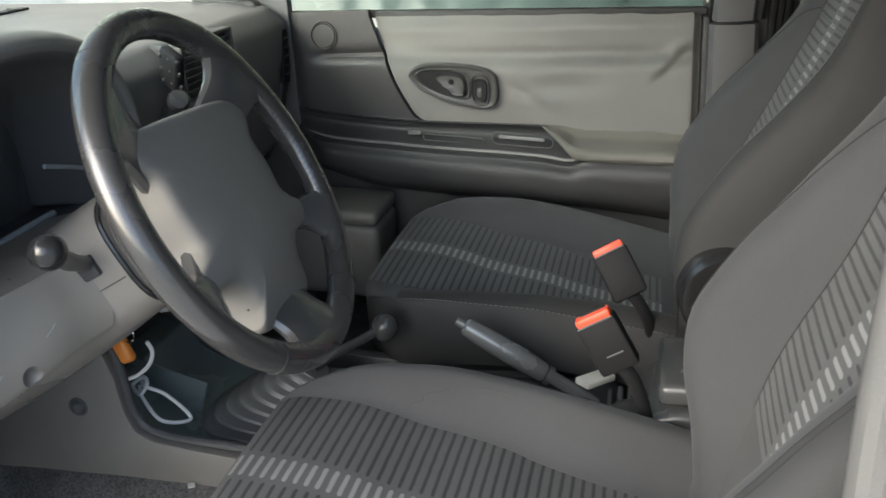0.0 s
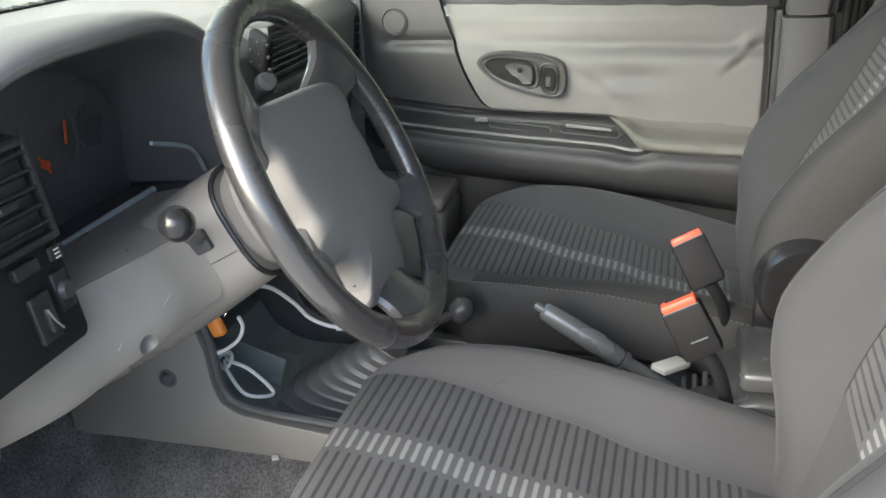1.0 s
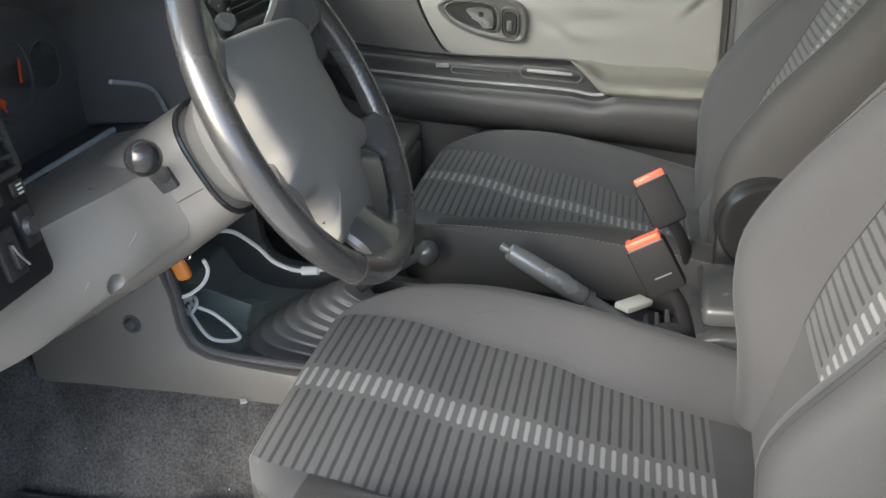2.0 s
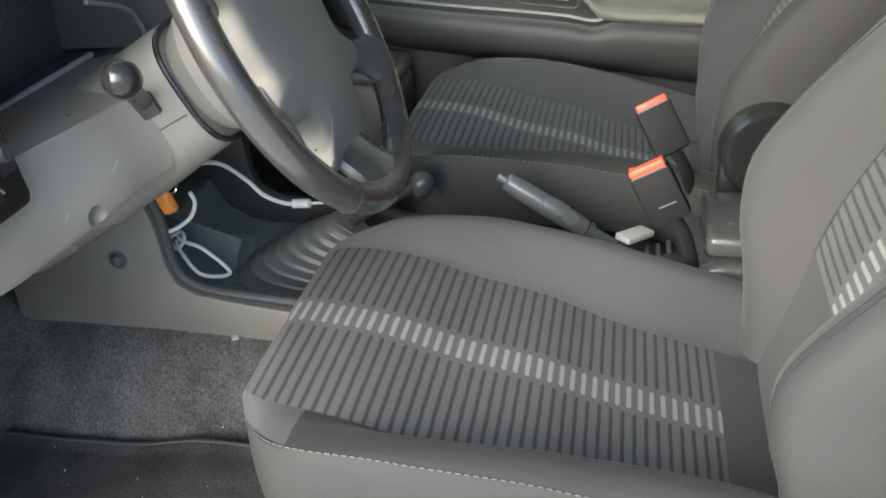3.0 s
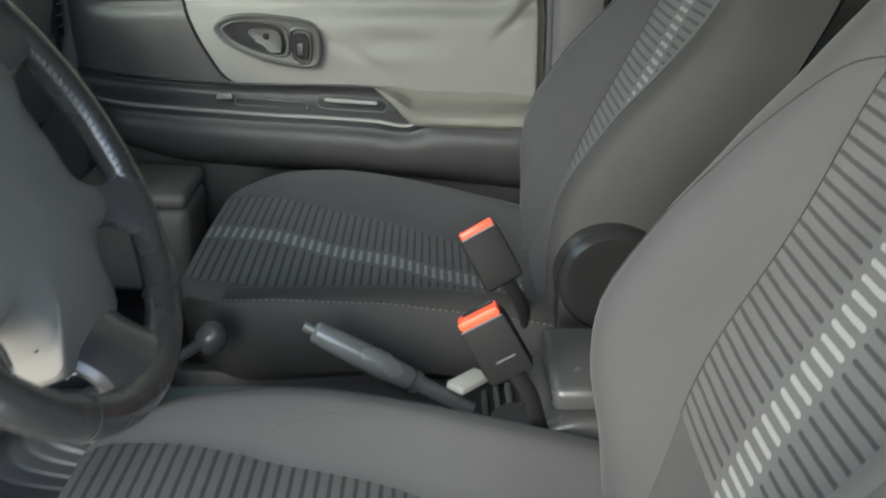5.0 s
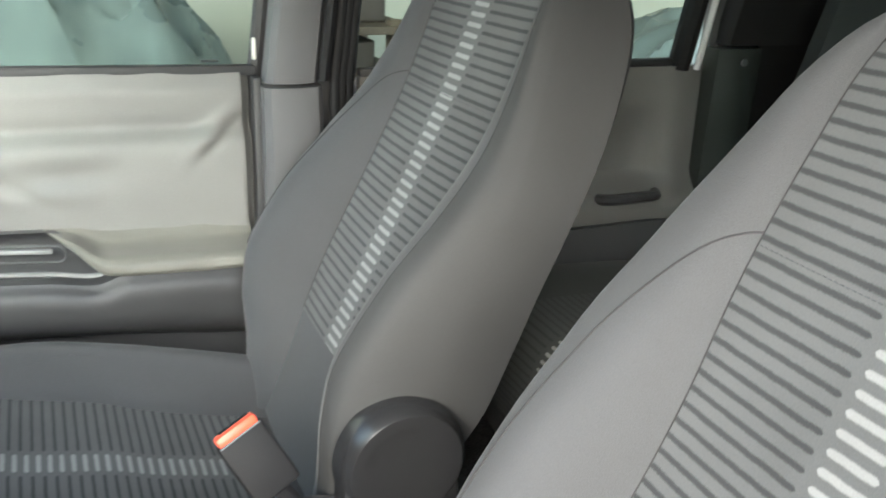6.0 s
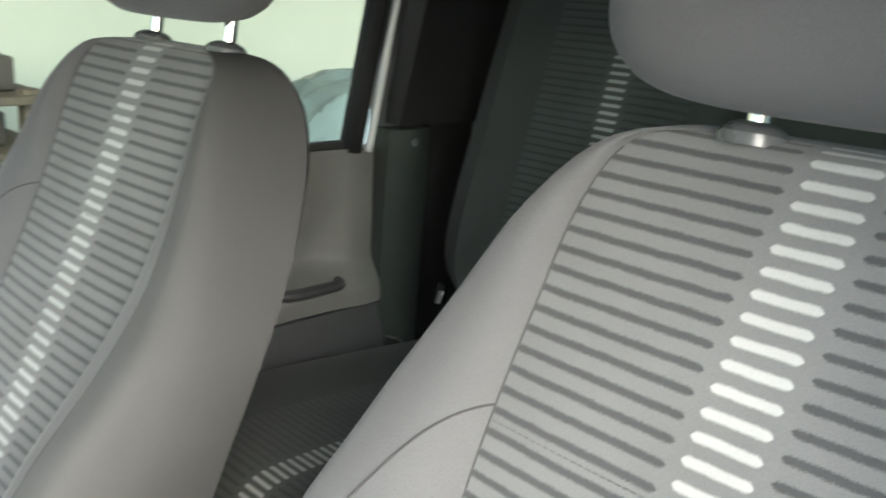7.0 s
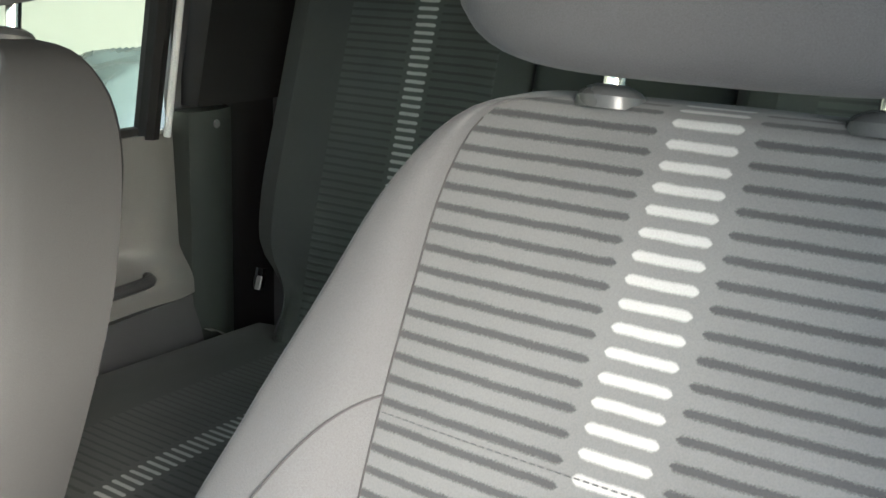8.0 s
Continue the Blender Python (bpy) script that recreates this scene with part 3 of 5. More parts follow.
part("armrest", sheet(arm_point, 60, 40, (0, 0.03, 0)), ARM, front_door, "padded beige vinyl armrest")

# inner handle in its oval bezel


HX, HZ = -0.142, 0.588


def handle_line(pts, k, y, c=(0.0, 0.0)):
    """A closed outline on the door, scaled by k about c and sheared along the strip."""
    return [(HX + c[0] + (p.x - c[0]) * k, y, HZ + c[1] + (p.y - c[1]) * k - 0.11 * (c[0] + (p.x - c[0]) * k)) for p in smooth_line([(px, pz, 0) for px, pz in pts], 6, True)]


BEZEL = [(-0.098, 0.010), (-0.084, 0.030), (-0.05, 0.041), (0.0, 0.045), (0.06, 0.043), (0.090, 0.032), (0.099, 0.0), (0.093, -0.032), (0.070, -0.044), (0.03, -0.043), (-0.02, -0.036), (-0.07, -0.018)]
part("handle_bezel", loft([handle_line(BEZEL, k, y) for k, y in ((1.0, 0.722), (1.0, 0.704), (0.985, 0.700), (0.95, 0.6985), (0.90, 0.6995), (0.86, 0.7025), (0.70, 0.705), (0.2, 0.705))]), PLATE, front_door, "dark grey oval handle bezel")
RECESS = [(-0.080, 0.010), (-0.066, 0.025), (-0.025, 0.031), (0.024, 0.029), (0.036, 0.008), (0.031, -0.024), (-0.008, -0.024), (-0.055, -0.010)]
part("recess_rim", loft([handle_line(RECESS, k, y, (-0.02, 0.003)) for k, y in ((1.08, 0.706), (1.06, 0.7005), (1.01, 0.6990), (0.95, 0.7010), (0.92, 0.7047), (0.4, 0.7049))]), PLATE, front_door)
part("finger_recess", loft([handle_line(RECESS, k, y, (-0.02, 0.003)) for k, y in ((0.925, 0.7049), (0.92, 0.7038), (0.5, 0.7041))]), CASE, front_door)
PADDLE = [(-0.034, 0.014), (-0.012, 0.021), (0.018, 0.020), (0.027, 0.004), (0.024, -0.016), (0.006, -0.018), (-0.004, -0.007), (-0.020, -0.002)]
lever = part("handle_lever", loft([handle_line(PADDLE, k, y, (0.004, 0.004)) for k, y in ((1.0, 0.7045), (1.0, 0.6985), (0.94, 0.6965), (0.80, 0.6970), (0.5, 0.6985), (0.1, 0.6990))]), PLATE, front_door)
part("lever_edge", tube(smooth_line([(HX - 0.022, 0.6975, HZ + 0.001), (HX - 0.005, 0.6960, HZ - 0.008), (HX + 0.004, 0.6962, HZ - 0.019), (HX + 0.024, 0.6970, HZ - 0.020)], 6), 0.0012, 8), EDGE, lever)
part("lever_pivot", lathe([(0.002, 0.003), (0.005, 0.002), (0.006, 0.0)], 16, axis_to((0, -1, 0), (HX - 0.002, 0.6985, HZ + 0.008))), CASE, lever)
LOCK = [(0.044, 0.024), (0.062, 0.029), (0.078, 0.022), (0.081, -0.006), (0.076, -0.034), (0.060, -0.038), (0.045, -0.030), (0.042, -0.004)]
part("lock_frame", loft([handle_line(LOCK, k, y, (0.061, -0.005)) for k, y in ((1.0, 0.706), (0.99, 0.6985), (0.93, 0.6975), (0.86, 0.699), (0.82, 0.7035), (0.3, 0.7037))]), PLATE, front_door)
part("lock_button", loft([handle_line(LOCK, k, y, (0.061, -0.005)) for k, y in ((0.72, 0.7035), (0.72, 0.7000), (0.66, 0.6985), (0.4, 0.6990), (0.1, 0.6992))]), CASE, front_door)
part("lock_slider", box((0.012, 0.006, 0.022), (HX + 0.060, 0.6985, HZ - 0.016), 0.003, 2), PLATE, front_door)
# strip details: switch, slot and pull recess
part("window_switch", box((0.030, 0.008, 0.010), (-0.232, 0.697, 0.486), 0.002, 2), EDGE, front_door)


def slot_frame(cx, cz, hx, hz, y):
    """A narrow rounded frame lying along the strip."""
    pts = []
    for k in range(28):
        a = 2 * math.pi * k / 28
        c, s_ = math.cos(a), math.sin(a)
        px = (hx - hz) * (1 if c > 0 else -1) + hz * c
        pts.append((cx + px, y, cz + hz * s_ - 0.09 * px))
    return tube(pts, 0.0016, 8, True)


part("switch_slot", slot_frame(-0.145, 0.470, 0.068, 0.007, 0.6985), DARK, front_door)
part("pull_frame", slot_frame(0.008, 0.468, 0.066, 0.013, 0.696), DARK, front_door)
part("pull_grip", box((0.100, 0.010, 0.008), (0.006, 0.694, 0.473), 0.003, 2, Matrix.Rotation(radians(5), 4, "Y")), EDGE, front_door)
# the ledge's bright highlight, drawn as a paler bar along its edge
part("ledge_highlight", tube([(x, 0.672 + 0.02 * ease(-0.40, -0.50, x) + 0.012 * ease(0.30, 0.36, x), ledge_z(x) + 0.002) for x in np.linspace(-0.50, 0.155, 50)], 0.0045, 10), EDGE, front_door, "pale rounded bar as the highlight along the ledge")
part("window_seal", box((0.90, 0.022, 0.016), (-0.068, 0.745, 0.733), 0.004, 2, Matrix.Rotation(radians(1.2), 4, "Y")), RUBBER, front_door)
part("window_glass", box((0.93, 0.005, 0.50), (-0.07, 0.752, 0.97), 0, 1, Matrix.Rotation(radians(10), 4, "X")), WINDOW, front_door).visible_shadow = False
part("window_channel", tube([(0.385, 0.765, 0.70), (0.43, 0.69, 1.18)], 0.013, 8), RUBBER, front_door)
part("window_clip", box((0.005, 0.012, 0.034), (0.382, 0.742, 0.757), 0.002, 2), OFFWHITE, front_door)
part("rear_edge", box((0.014, 0.07, 0.66), (0.381, 0.752, 0.385), 0.004, 2), RUBBER, front_door)
part("outer_skin", sheet(lambda u, v: (-0.53 + 0.93 * u, 0.80 + 0.03 * math.sin(3.1 * v), -0.10 + 0.80 * v), 6, 8, (0, 0.02, 0)), PAINT, front_door)

# ---------------------------------------------------------------- passenger rear door
rear_door = thing("rear_door", "closed rear door with beige panel and dark pull handle", "car door")


def rear_panel(u, v):
    x, z = 0.56 + 0.73 * u, 0.405 + 0.30 * v
    y = 0.742 + 0.028 * ease(0.44, 0.50, z) * (1 - ease(0.55, 0.64, z)) * (1 - ease(1.14, 1.22, x)) - 0.035 * (1 - ease(0.43, 0.50, z))
    y -= 0.012 * math.exp(-((x - 1.23) / 0.05) ** 2)
    return (x, y + 0.02 * ease(1.27, 1.29, x), z)


part("vinyl_panel", sheet(rear_panel, 40, 30, (0, 0.02, 0)), BEIGE, rear_door, "beige moulded panel")
part("lower_panel", sheet(lambda u, v: (0.56 + 0.735 * u, 0.715 - 0.02 * math.sin(v * 2.6), 0.06 + 0.34 * v), 12, 10, (0, 0.04, 0)), DARK, rear_door)
part("pull_handle", tube(smooth_line([(1.045, 0.722, 0.452), (1.06, 0.700, 0.455), (1.12, 0.694, 0.457), (1.165, 0.699, 0.456), (1.18, 0.722, 0.454)], 5), 0.011, 10), BLACK, rear_door)
part("window_seal", box((0.68, 0.022, 0.014), (0.90, 0.752, 0.712), 0.003, 2), RUBBER, rear_door)
part("window_glass", box((0.69, 0.005, 0.50), (0.90, 0.752, 0.95), 0, 1, Matrix.Rotation(radians(10), 4, "X")), WINDOW, rear_door)
part("front_frame", tube([(0.545, 0.765, 0.70), (0.56, 0.69, 1.18)], 0.014, 8), RUBBER, rear_door)
part("rear_frame", tube([(1.222, 0.748, 0.70), (1.254, 0.671, 1.18)], 0.023, 10), CASE, rear_door)
part("frame_strip", tube([(1.246, 0.722, 0.70), (1.274, 0.645, 1.18)], 0.0065, 8), PAINT, rear_door, "pale metal edge of the frame")
part("rear_edge", box((0.02, 0.06, 0.62), (1.302, 0.745, 0.40), 0.004, 2), RUBBER, rear_door)
part("outer_skin", sheet(lambda u, v: (0.53 + 0.80 * u, 0.81 + 0.03 * math.sin(3.1 * v), -0.10 + 0.79 * v), 6, 8, (0, 0.02, 0)), PAINT, rear_door)

# ---------------------------------------------------------------- front seats
PITCH = 0.0142
SPINE_DRIVER = [(0.24, 0.352), (0.2986, 0.3706), (0.445, 0.4169), (0.5915, 0.4855), (0.738, 0.5431), (0.9137, 0.6482)]
SPINE_PASSENGER = [(0.24, 0.325), (0.2986, 0.3507), (0.445, 0.4156), (0.5915, 0.4876), (0.738, 0.5569), (0.9137, 0.6252)]
WIDTH = [(0.2595, 0.2293), (0.3376, 0.2445), (0.4158, 0.262), (0.4939, 0.265), (0.572, 0.267), (0.6501, 0.264), (0.7282, 0.241), (0.8063, 0.212), (0.8649, 0.193), (0.9235, 0.176)]
PANEL = [(0.2595, 0.130), (0.3376, 0.136), (0.4158, 0.148), (0.4939, 0.153), (0.572, 0.152), (0.6501, 0.150), (0.7282, 0.150), (0.8063, 0.152), (0.8649, 0.156), (0.9235, 0.162)]
SWELL = [(0.2595, 0.019), (0.3376, 0.0537), (0.4158, 0.0926), (0.4939, 0.1144), (0.572, 0.1014), (0.6501, 0.0657), (0.7282, 0.0342), (0.8063, 0.0235), (0.8649, 0.0207), (0.9235, 0.0107)]
THICK = [(0.2595, 0.115), (0.3376, 0.118), (0.4158, 0.122), (0.4939, 0.116), (0.572, 0.108), (0.6501, 0.108), (0.7282, 0.120), (0.8063, 0.126), (0.8649, 0.115), (0.9235, 0.085)]
DRIVER_CREST = [(0.3376, 1.15), (0.445, 1.22), (0.50, 1.18), (0.572, 1.12), (0.65, 1.12), (0.709, 1.08), (0.8356, 1.0)]
BOLSTER_KNOTS = ((0.08, -0.18), (0.20, -0.58), (0.35, -0.80), (0.52, -0.89), (0.72, -0.86), (0.89, -0.66), (1.0, 0.0))


def back_ring(z, shrink, spine, crest):
    """One level of the backrest, from the middle of the front round to the middle of the back. crest: swell of the doorway-side bolster against the other."""
    w, pw, b, th, x0 = mix_at(z, WIDTH), mix_at(z, PANEL), mix_at(z, SWELL), mix_at(z, THICK), mix_at(z, spine)

    def flank(k):
        """From the middle of the front over one bolster and round to the back."""
        line = [(pw * i / 4, 0.004 * (i / 4) ** 2) for i in range(5)]
        bolster = smooth_line([(pw, 0.004, 0)] + [(pw + (w - pw) * f, b * k * d + (0.006 if f > 0.97 else 0.0), 0) for f, d in BOLSTER_KNOTS], 3)
        line += [(p.x, p.y) for p in bolster[1:]]
        line += [(w * (1.0 - 0.03 * t), b * 0.1 + (th - b * 0.1) * t) for t in (0.35, 0.65, 0.88)]
        return line + [(w * 0.90, th), (w * 0.6, th + 0.012), (w * 0.3, th + 0.016), (0, th + 0.017)]

    left = [(-y, d) for y, d in flank(crest)[-2:0:-1]]
    mid = th * 0.5
    return [(x0 + mid + (d - mid) * (1 - (1 - shrink) * 1.5), y * shrink, z) for y, d in flank(1.0) + left]


def add_bar(bm, ends, r):
    """Joins a short thread between two points to bm."""
    bar = tube(ends, r, 5)
    tmp = bpy.data.meshes.new("bar")
    bar.to_mesh(tmp)
    bm.from_mesh(tmp)
    bpy.data.meshes.remove(tmp)
    bar.free()


def make_seat(name, label, cy, cap, shift):
    """cap: with the round recliner cap of the passenger seat. shift: how far the backrest stands off the cushion's middle."""
    seat = thing(name, label, "car seat", "front seats", at=(0, cy, 0))
    # backrest skin
    spine = SPINE_PASSENGER if cap else SPINE_DRIVER
    crest_at = lambda z: 1.0 if cap else mix_at(z, DRIVER_CREST)
    levels = [(z, 1.0) for z in np.linspace(0.24, 0.8454, 36)]
    levels += [(0.860, 0.995), (0.8747, 0.983), (0.8893, 0.962), (0.901, 0.935), (0.9098, 0.90), (0.9166, 0.855), (0.9215, 0.79), (0.9244, 0.69), (0.9259, 0.5), (0.9264, 0.3)]
    rings = [[(x, y + shift, z) for x, y, z in back_ring(q[0], q[1], spine, crest_at(q[0]))] for q in levels]
    n = len(rings[0])
    arc, uvs, last = 0.0, [], None
    for r in rings:
        if last is not None:
            arc += (Vector(r[0]) - Vector(last[0])).length
        last = r
        uvs.append([(arc / PITCH + 0.14, p[1] - shift) for p in r])
    in_panel = lambda i, j: 1 if (j < 4 or j >= n - 4) and i > 8 else 2 if n - 29 <= j <= n - 18 else 0
    sewn_parts(loft(rings, True, True, in_panel, uvs), [("backrest", CLOTH, "plain grey cloth backrest"), ("back_insert", STRIPE, "striped cloth panel with pale dashes"), ("back_side", CLOTH_SIDE, "warm grey side panel")], seat)
    for k in (17, 18) if not cap else (17,):
        part("seam", tube([Vector(r[n - k]) + Vector((-0.0001, -0.0001, 0)) for r in rings[2:40]], 0.0005, 6), BOLSTER, seat)
    # seams along the striped panel
    for s in (4, n - 4):
        line = [Vector(r[s]) + Vector((-0.0008, 0, 0)) for r in rings[9:41]]
        part("seam", tube(line, 0.0007, 6), SEAM, seat)
    # curved seam from the panel's edge down the passenger-side bolster
    pts = []
    for k in range(22):
        t = k / 21
        z = 0.750 - 0.27 * t ** 2.2
        r = back_ring(z, 1.0, spine, 1.0)
        f = 4 + 14.2 * (1 - (1 - t) ** 2.4)
        q = Vector(r[int(f)]).lerp(Vector(r[int(f) + 1]), f - int(f))
        pts.append((q.x - 0.0006, q.y + shift + 0.0004, q.z))
    part("seam", tube(pts, 0.0010, 6), SEAM, seat)
    # a stitched cross seam lies in one of the ribs of the striped panel
    k = min(range(len(rings)), key=lambda q: abs(levels[q][0] - 0.742))
    cross = [Vector(rings[k][j]) + Vector((-0.0010, 0, 0)) for j in (n - 4, n - 3, n - 2, n - 1, 0, 1, 2, 3, 4)]
    stitches = bmesh.new()
    for q in range(56):
        f0, f1 = q / 56 * 8, (q + 0.6) / 56 * 8
        ends = [cross[min(7, int(f))].lerp(cross[min(7, int(f)) + 1], f - min(7, int(f))) for f in (f0, f1)]
        add_bar(stitches, ends, 0.0005)
    part("cross_stitching", stitches, CLOTH, seat, "row of grey stitches across the panel")
    # cushion
    zt = [(-0.235, 0.315), (-0.20, 0.349), (-0.12, 0.343), (-0.050, 0.3265), (-0.03, 0.3190), (-0.01, 0.3128), (0.110, 0.2855), (0.13, 0.2775), (0.15, 0.2708), (0.29, 0.237), (0.42, 0.205)]
    pwt = [(-0.235, 0.150), (-0.19, 0.164), (-0.1, 0.172), (0.0, 0.172), (0.285, 0.150), (0.45, 0.15)]
    crest_in = [(-0.235, 0.318), (-0.20, 0.353), (-0.16, 0.368), (-0.10, 0.379), (-0.02, 0.376), (0.10, 0.357), (0.28, 0.312), (0.42, 0.270)]
    crest_out = [(-0.235, 0.285), (-0.205, 0.318), (-0.18, 0.334), (-0.15, 0.346), (-0.11, 0.355), (-0.02, 0.361), (0.086, 0.360), (0.17, 0.352), (0.29, 0.335), (0.42, 0.300)]
    rings, uvs, arc, last = [], [], 0.0, None
    stations = [(-0.174, 0.80, -0.105), (-0.191, 0.93, -0.090), (-0.208, 0.985, -0.058), (-0.2145, 1.0, -0.032), (-0.214, 1.0, -0.015), (-0.206, 1.0, -0.004)]
    xs = [(x, 1.0, 0.0) for x in (-0.193, -0.18, -0.167)] + [(x, 1.0, 0.0) for x in np.linspace(-0.15, 0.44, 36)]
    for x, shr, drop in stations + xs:
        wl = mix_at(x, [(-0.22, 0.146), (-0.20, 0.160), (-0.17, 0.184), (-0.12, 0.212), (-0.05, 0.236), (0.05, 0.250), (0.45, 0.255)])
        wo = shr * mix_at(x, [(-0.22, 0.138), (-0.212, 0.150), (-0.205, 0.162), (-0.19, 0.186), (-0.17, 0.213), (-0.14, 0.236), (-0.10, 0.246), (0.05, 0.252), (0.45, 0.256)])
        w = wl * shr
        pw = min(mix_at(x, pwt) * shr, w * 0.965)
        z0 = mix_at(max(x, -0.20), zt)
        zb = mix_at(x, [(-0.23, 0.200), (0.1, 0.225), (0.42, 0.17)])
        def flank(width, crest):
            """One half of the section, from the middle over the bolster and down its side."""
            line = [(pw * k / 4, z0 + drop + 0.004 - 0.004 * (k / 4) ** 2) for k in range(5)]
            knots = [(pw, z0 + drop, 0)]
            for f, d in ((0.12, 0.15), (0.32, 0.62), (0.52, 0.95), (0.68, 1.0), (0.82, 0.95), (0.93, 0.80), (1.0, 0.30)):
                knots.append((pw + (width - pw) * f, z0 + drop + (crest - z0) * (d if crest > z0 else f), 0))
            line += [(p.x, p.y) for p in smooth_line(knots, 3)[1:]]
            edge = line[-1][1]
            foot = min(zb, edge - 0.02)
            for t in (0.3, 0.6, 0.85):
                line.append((width * (1.006 - 0.05 * t * t), edge + (foot - edge) * t))
            return line + [(width * 0.9, foot - 0.004), (width * 0.5, foot - 0.01), (0, foot - 0.01)]

        pts = flank(w, max(z0 + 0.002, mix_at(x, crest_in)))
        low = [(-y, z) for y, z in flank(wo, mix_at(x, crest_out))[-2:0:-1]]
        ring = [(x, y, z) for y, z in pts + low]
        if last is not None:
            arc += (Vector(ring[0]) - Vector(last)).length
        last = ring[0]
        rings.append(ring)
        uvs.append([(arc / PITCH * 1.04, p[1]) for p in ring])
    m = len(rings[0])
    i_end = len(stations) + 3 + 27

    def cush_mat(i, j):
        if (j < 4 or j >= m - 4) and 3 <= i < i_end:
            return 1
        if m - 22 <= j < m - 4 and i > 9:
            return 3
        return 2 if 22 <= j <= 28 or m - 29 <= j <= m - 23 else 0

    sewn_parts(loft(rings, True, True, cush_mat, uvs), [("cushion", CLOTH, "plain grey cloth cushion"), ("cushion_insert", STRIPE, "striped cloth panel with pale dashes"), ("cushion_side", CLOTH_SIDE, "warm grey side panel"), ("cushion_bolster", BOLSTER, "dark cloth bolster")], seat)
    # curved seam over the inner bolster
    pts = []
    for k in range(16):
        t = k / 15
        ring = rings[len(stations) + 3 + int(round(6 + 9 * t ** 1.5))]
        f = 4 + 8.0 * (1 - (1 - t) ** 2.2)
        q = Vector(ring[int(f)]).lerp(Vector(ring[int(f) + 1]), f - int(f))
        pts.append(q + Vector((0, -0.0003, 0.0004)))
    part("seam", tube(smooth_line(pts, 3), 0.0005, 6), CLOTH, seat)
    # a row of pale stitches along the outer bolster
    line = [Vector(r[m - 22]) + Vector((0, -0.0008, 0.0008)) for r in rings[7:i_end + 6]]
    fine = smooth_line(line, 10)
    bm = bmesh.new()
    gap_on, acc = True, 0.0
    run = [fine[0]]
    for a, b in zip(fine, fine[1:]):
        acc += (b - a).length
        run.append(b)
        if acc > (0.0038 if gap_on else 0.0022):
            if gap_on and len(run) > 1:
                add_bar(bm, [run[0], run[-1]], 0.0005)
            run, acc, gap_on = [b], 0.0, not gap_on
    part("stitching", bm, THREAD, seat, "row of pale stitches")
    part("seam", tube([p + Vector((0, 0.0006, -0.0006)) for p in line], 0.0010, 5), SEAM, seat)
    # plastic base with its lever, dial and recliner cap on the doorway side
    rim = smooth_line([(-0.166, 0, 0.19), (-0.160, 0, 0.228), (-0.142, 0, 0.246), (-0.10, 0, 0.256), (0.0, 0, 0.268), (0.10, 0, 0.278), (0.187, 0, 0.286), (0.246, 0, 0.292), (0.321, 0, 0.313), (0.37, 0, 0.346), (0.41, 0, 0.363), (0.45, 0, 0.366), (0.52, 0, 0.352), (0.54, 0, 0.30)], 3)
    val = [(-0.165, 0.10)] + [(p.x, p.z) for p in rim] + [(0.54, 0.10)]
    part("base", box((0.62, 0.42, 0.14), (0.16, 0, 0.13), 0.02), BLACK, seat)
    if not cap:
        part("side_cover", prism(val, "y", -0.282, -0.235, 0.004, 3), BLACK, seat, "dark grey plastic side cover")
        part("height_lever", box((0.30, 0.016, 0.050), (0.125, -0.291, 0.258), 0.008, 3, Matrix.Rotation(radians(-3), 4, "Y")), LEVER, seat, "pale grey height lever")
        dial = part("recline_dial", lathe([(0.012, 0.014), (0.030, 0.014), (0.038, 0.010), (0.040, 0.0), (0.040, -0.004)], 36, axis_to((0, -1, 0), (0.430, -0.289, 0.302))), BLACK, seat)
        for k in range(18):
            a = 2 * math.pi * k / 18
            part("rib", box((0.004, 0.014, 0.006), (0.430 + 0.040 * math.cos(a), -0.292, 0.302 + 0.040 * math.sin(a)), 0, 1, Matrix.Rotation(-a, 4, "Y")), BLACK, dial)
    if cap:
        part("recliner_cap", lathe([(0.004, 0.016), (0.050, 0.0165), (0.060, 0.0185), (0.067, 0.018), (0.073, 0.012), (0.077, 0.0), (0.078, -0.02)], 48, axis_to((0, -1, 0), (0.398, -0.250, 0.380))), CAP, seat, "round dark recliner cap")
        part("cap_skirt", prism([(0.324, 0.18), (0.324, 0.374), (0.460, 0.374), (0.49, 0.20)], "y", -0.262, -0.22, 0.006, 2), CAP, seat)
    if not cap:
        part("rail_wire", tube(smooth_line([(-0.125, -0.278, 0.262), (-0.139, -0.285, 0.300), (-0.151, -0.287, 0.296), (-0.159, -0.287, 0.28), (-0.160, -0.287, 0.24), (-0.155, -0.284, 0.19)], 6), 0.0017, 8), LEVER, seat, "pale bent wire")
    # headrest on two posts
    hx, hz = 0.682, 0.920
    for s in (-1, 1):
        y = shift + 0.080 * s - (0.0 if cap else 0.012)
        part("post", tube([(hx, y, hz - 0.01), (hx + 0.016, y, 1.02)], 0.0074, 14), CHROME, seat, "bright steel headrest post")
        part("post_sleeve", lathe([(0.007, 0.007), (0.010, 0.007), (0.014, 0.0055), (0.019, 0.003), (0.022, -0.0005), (0.023, -0.008)], 24, axis_to((0.16, 0, 1), (hx, y, hz + 0.008))), SHINY, seat)
    rows, low = [], 0.953 if cap else 0.941
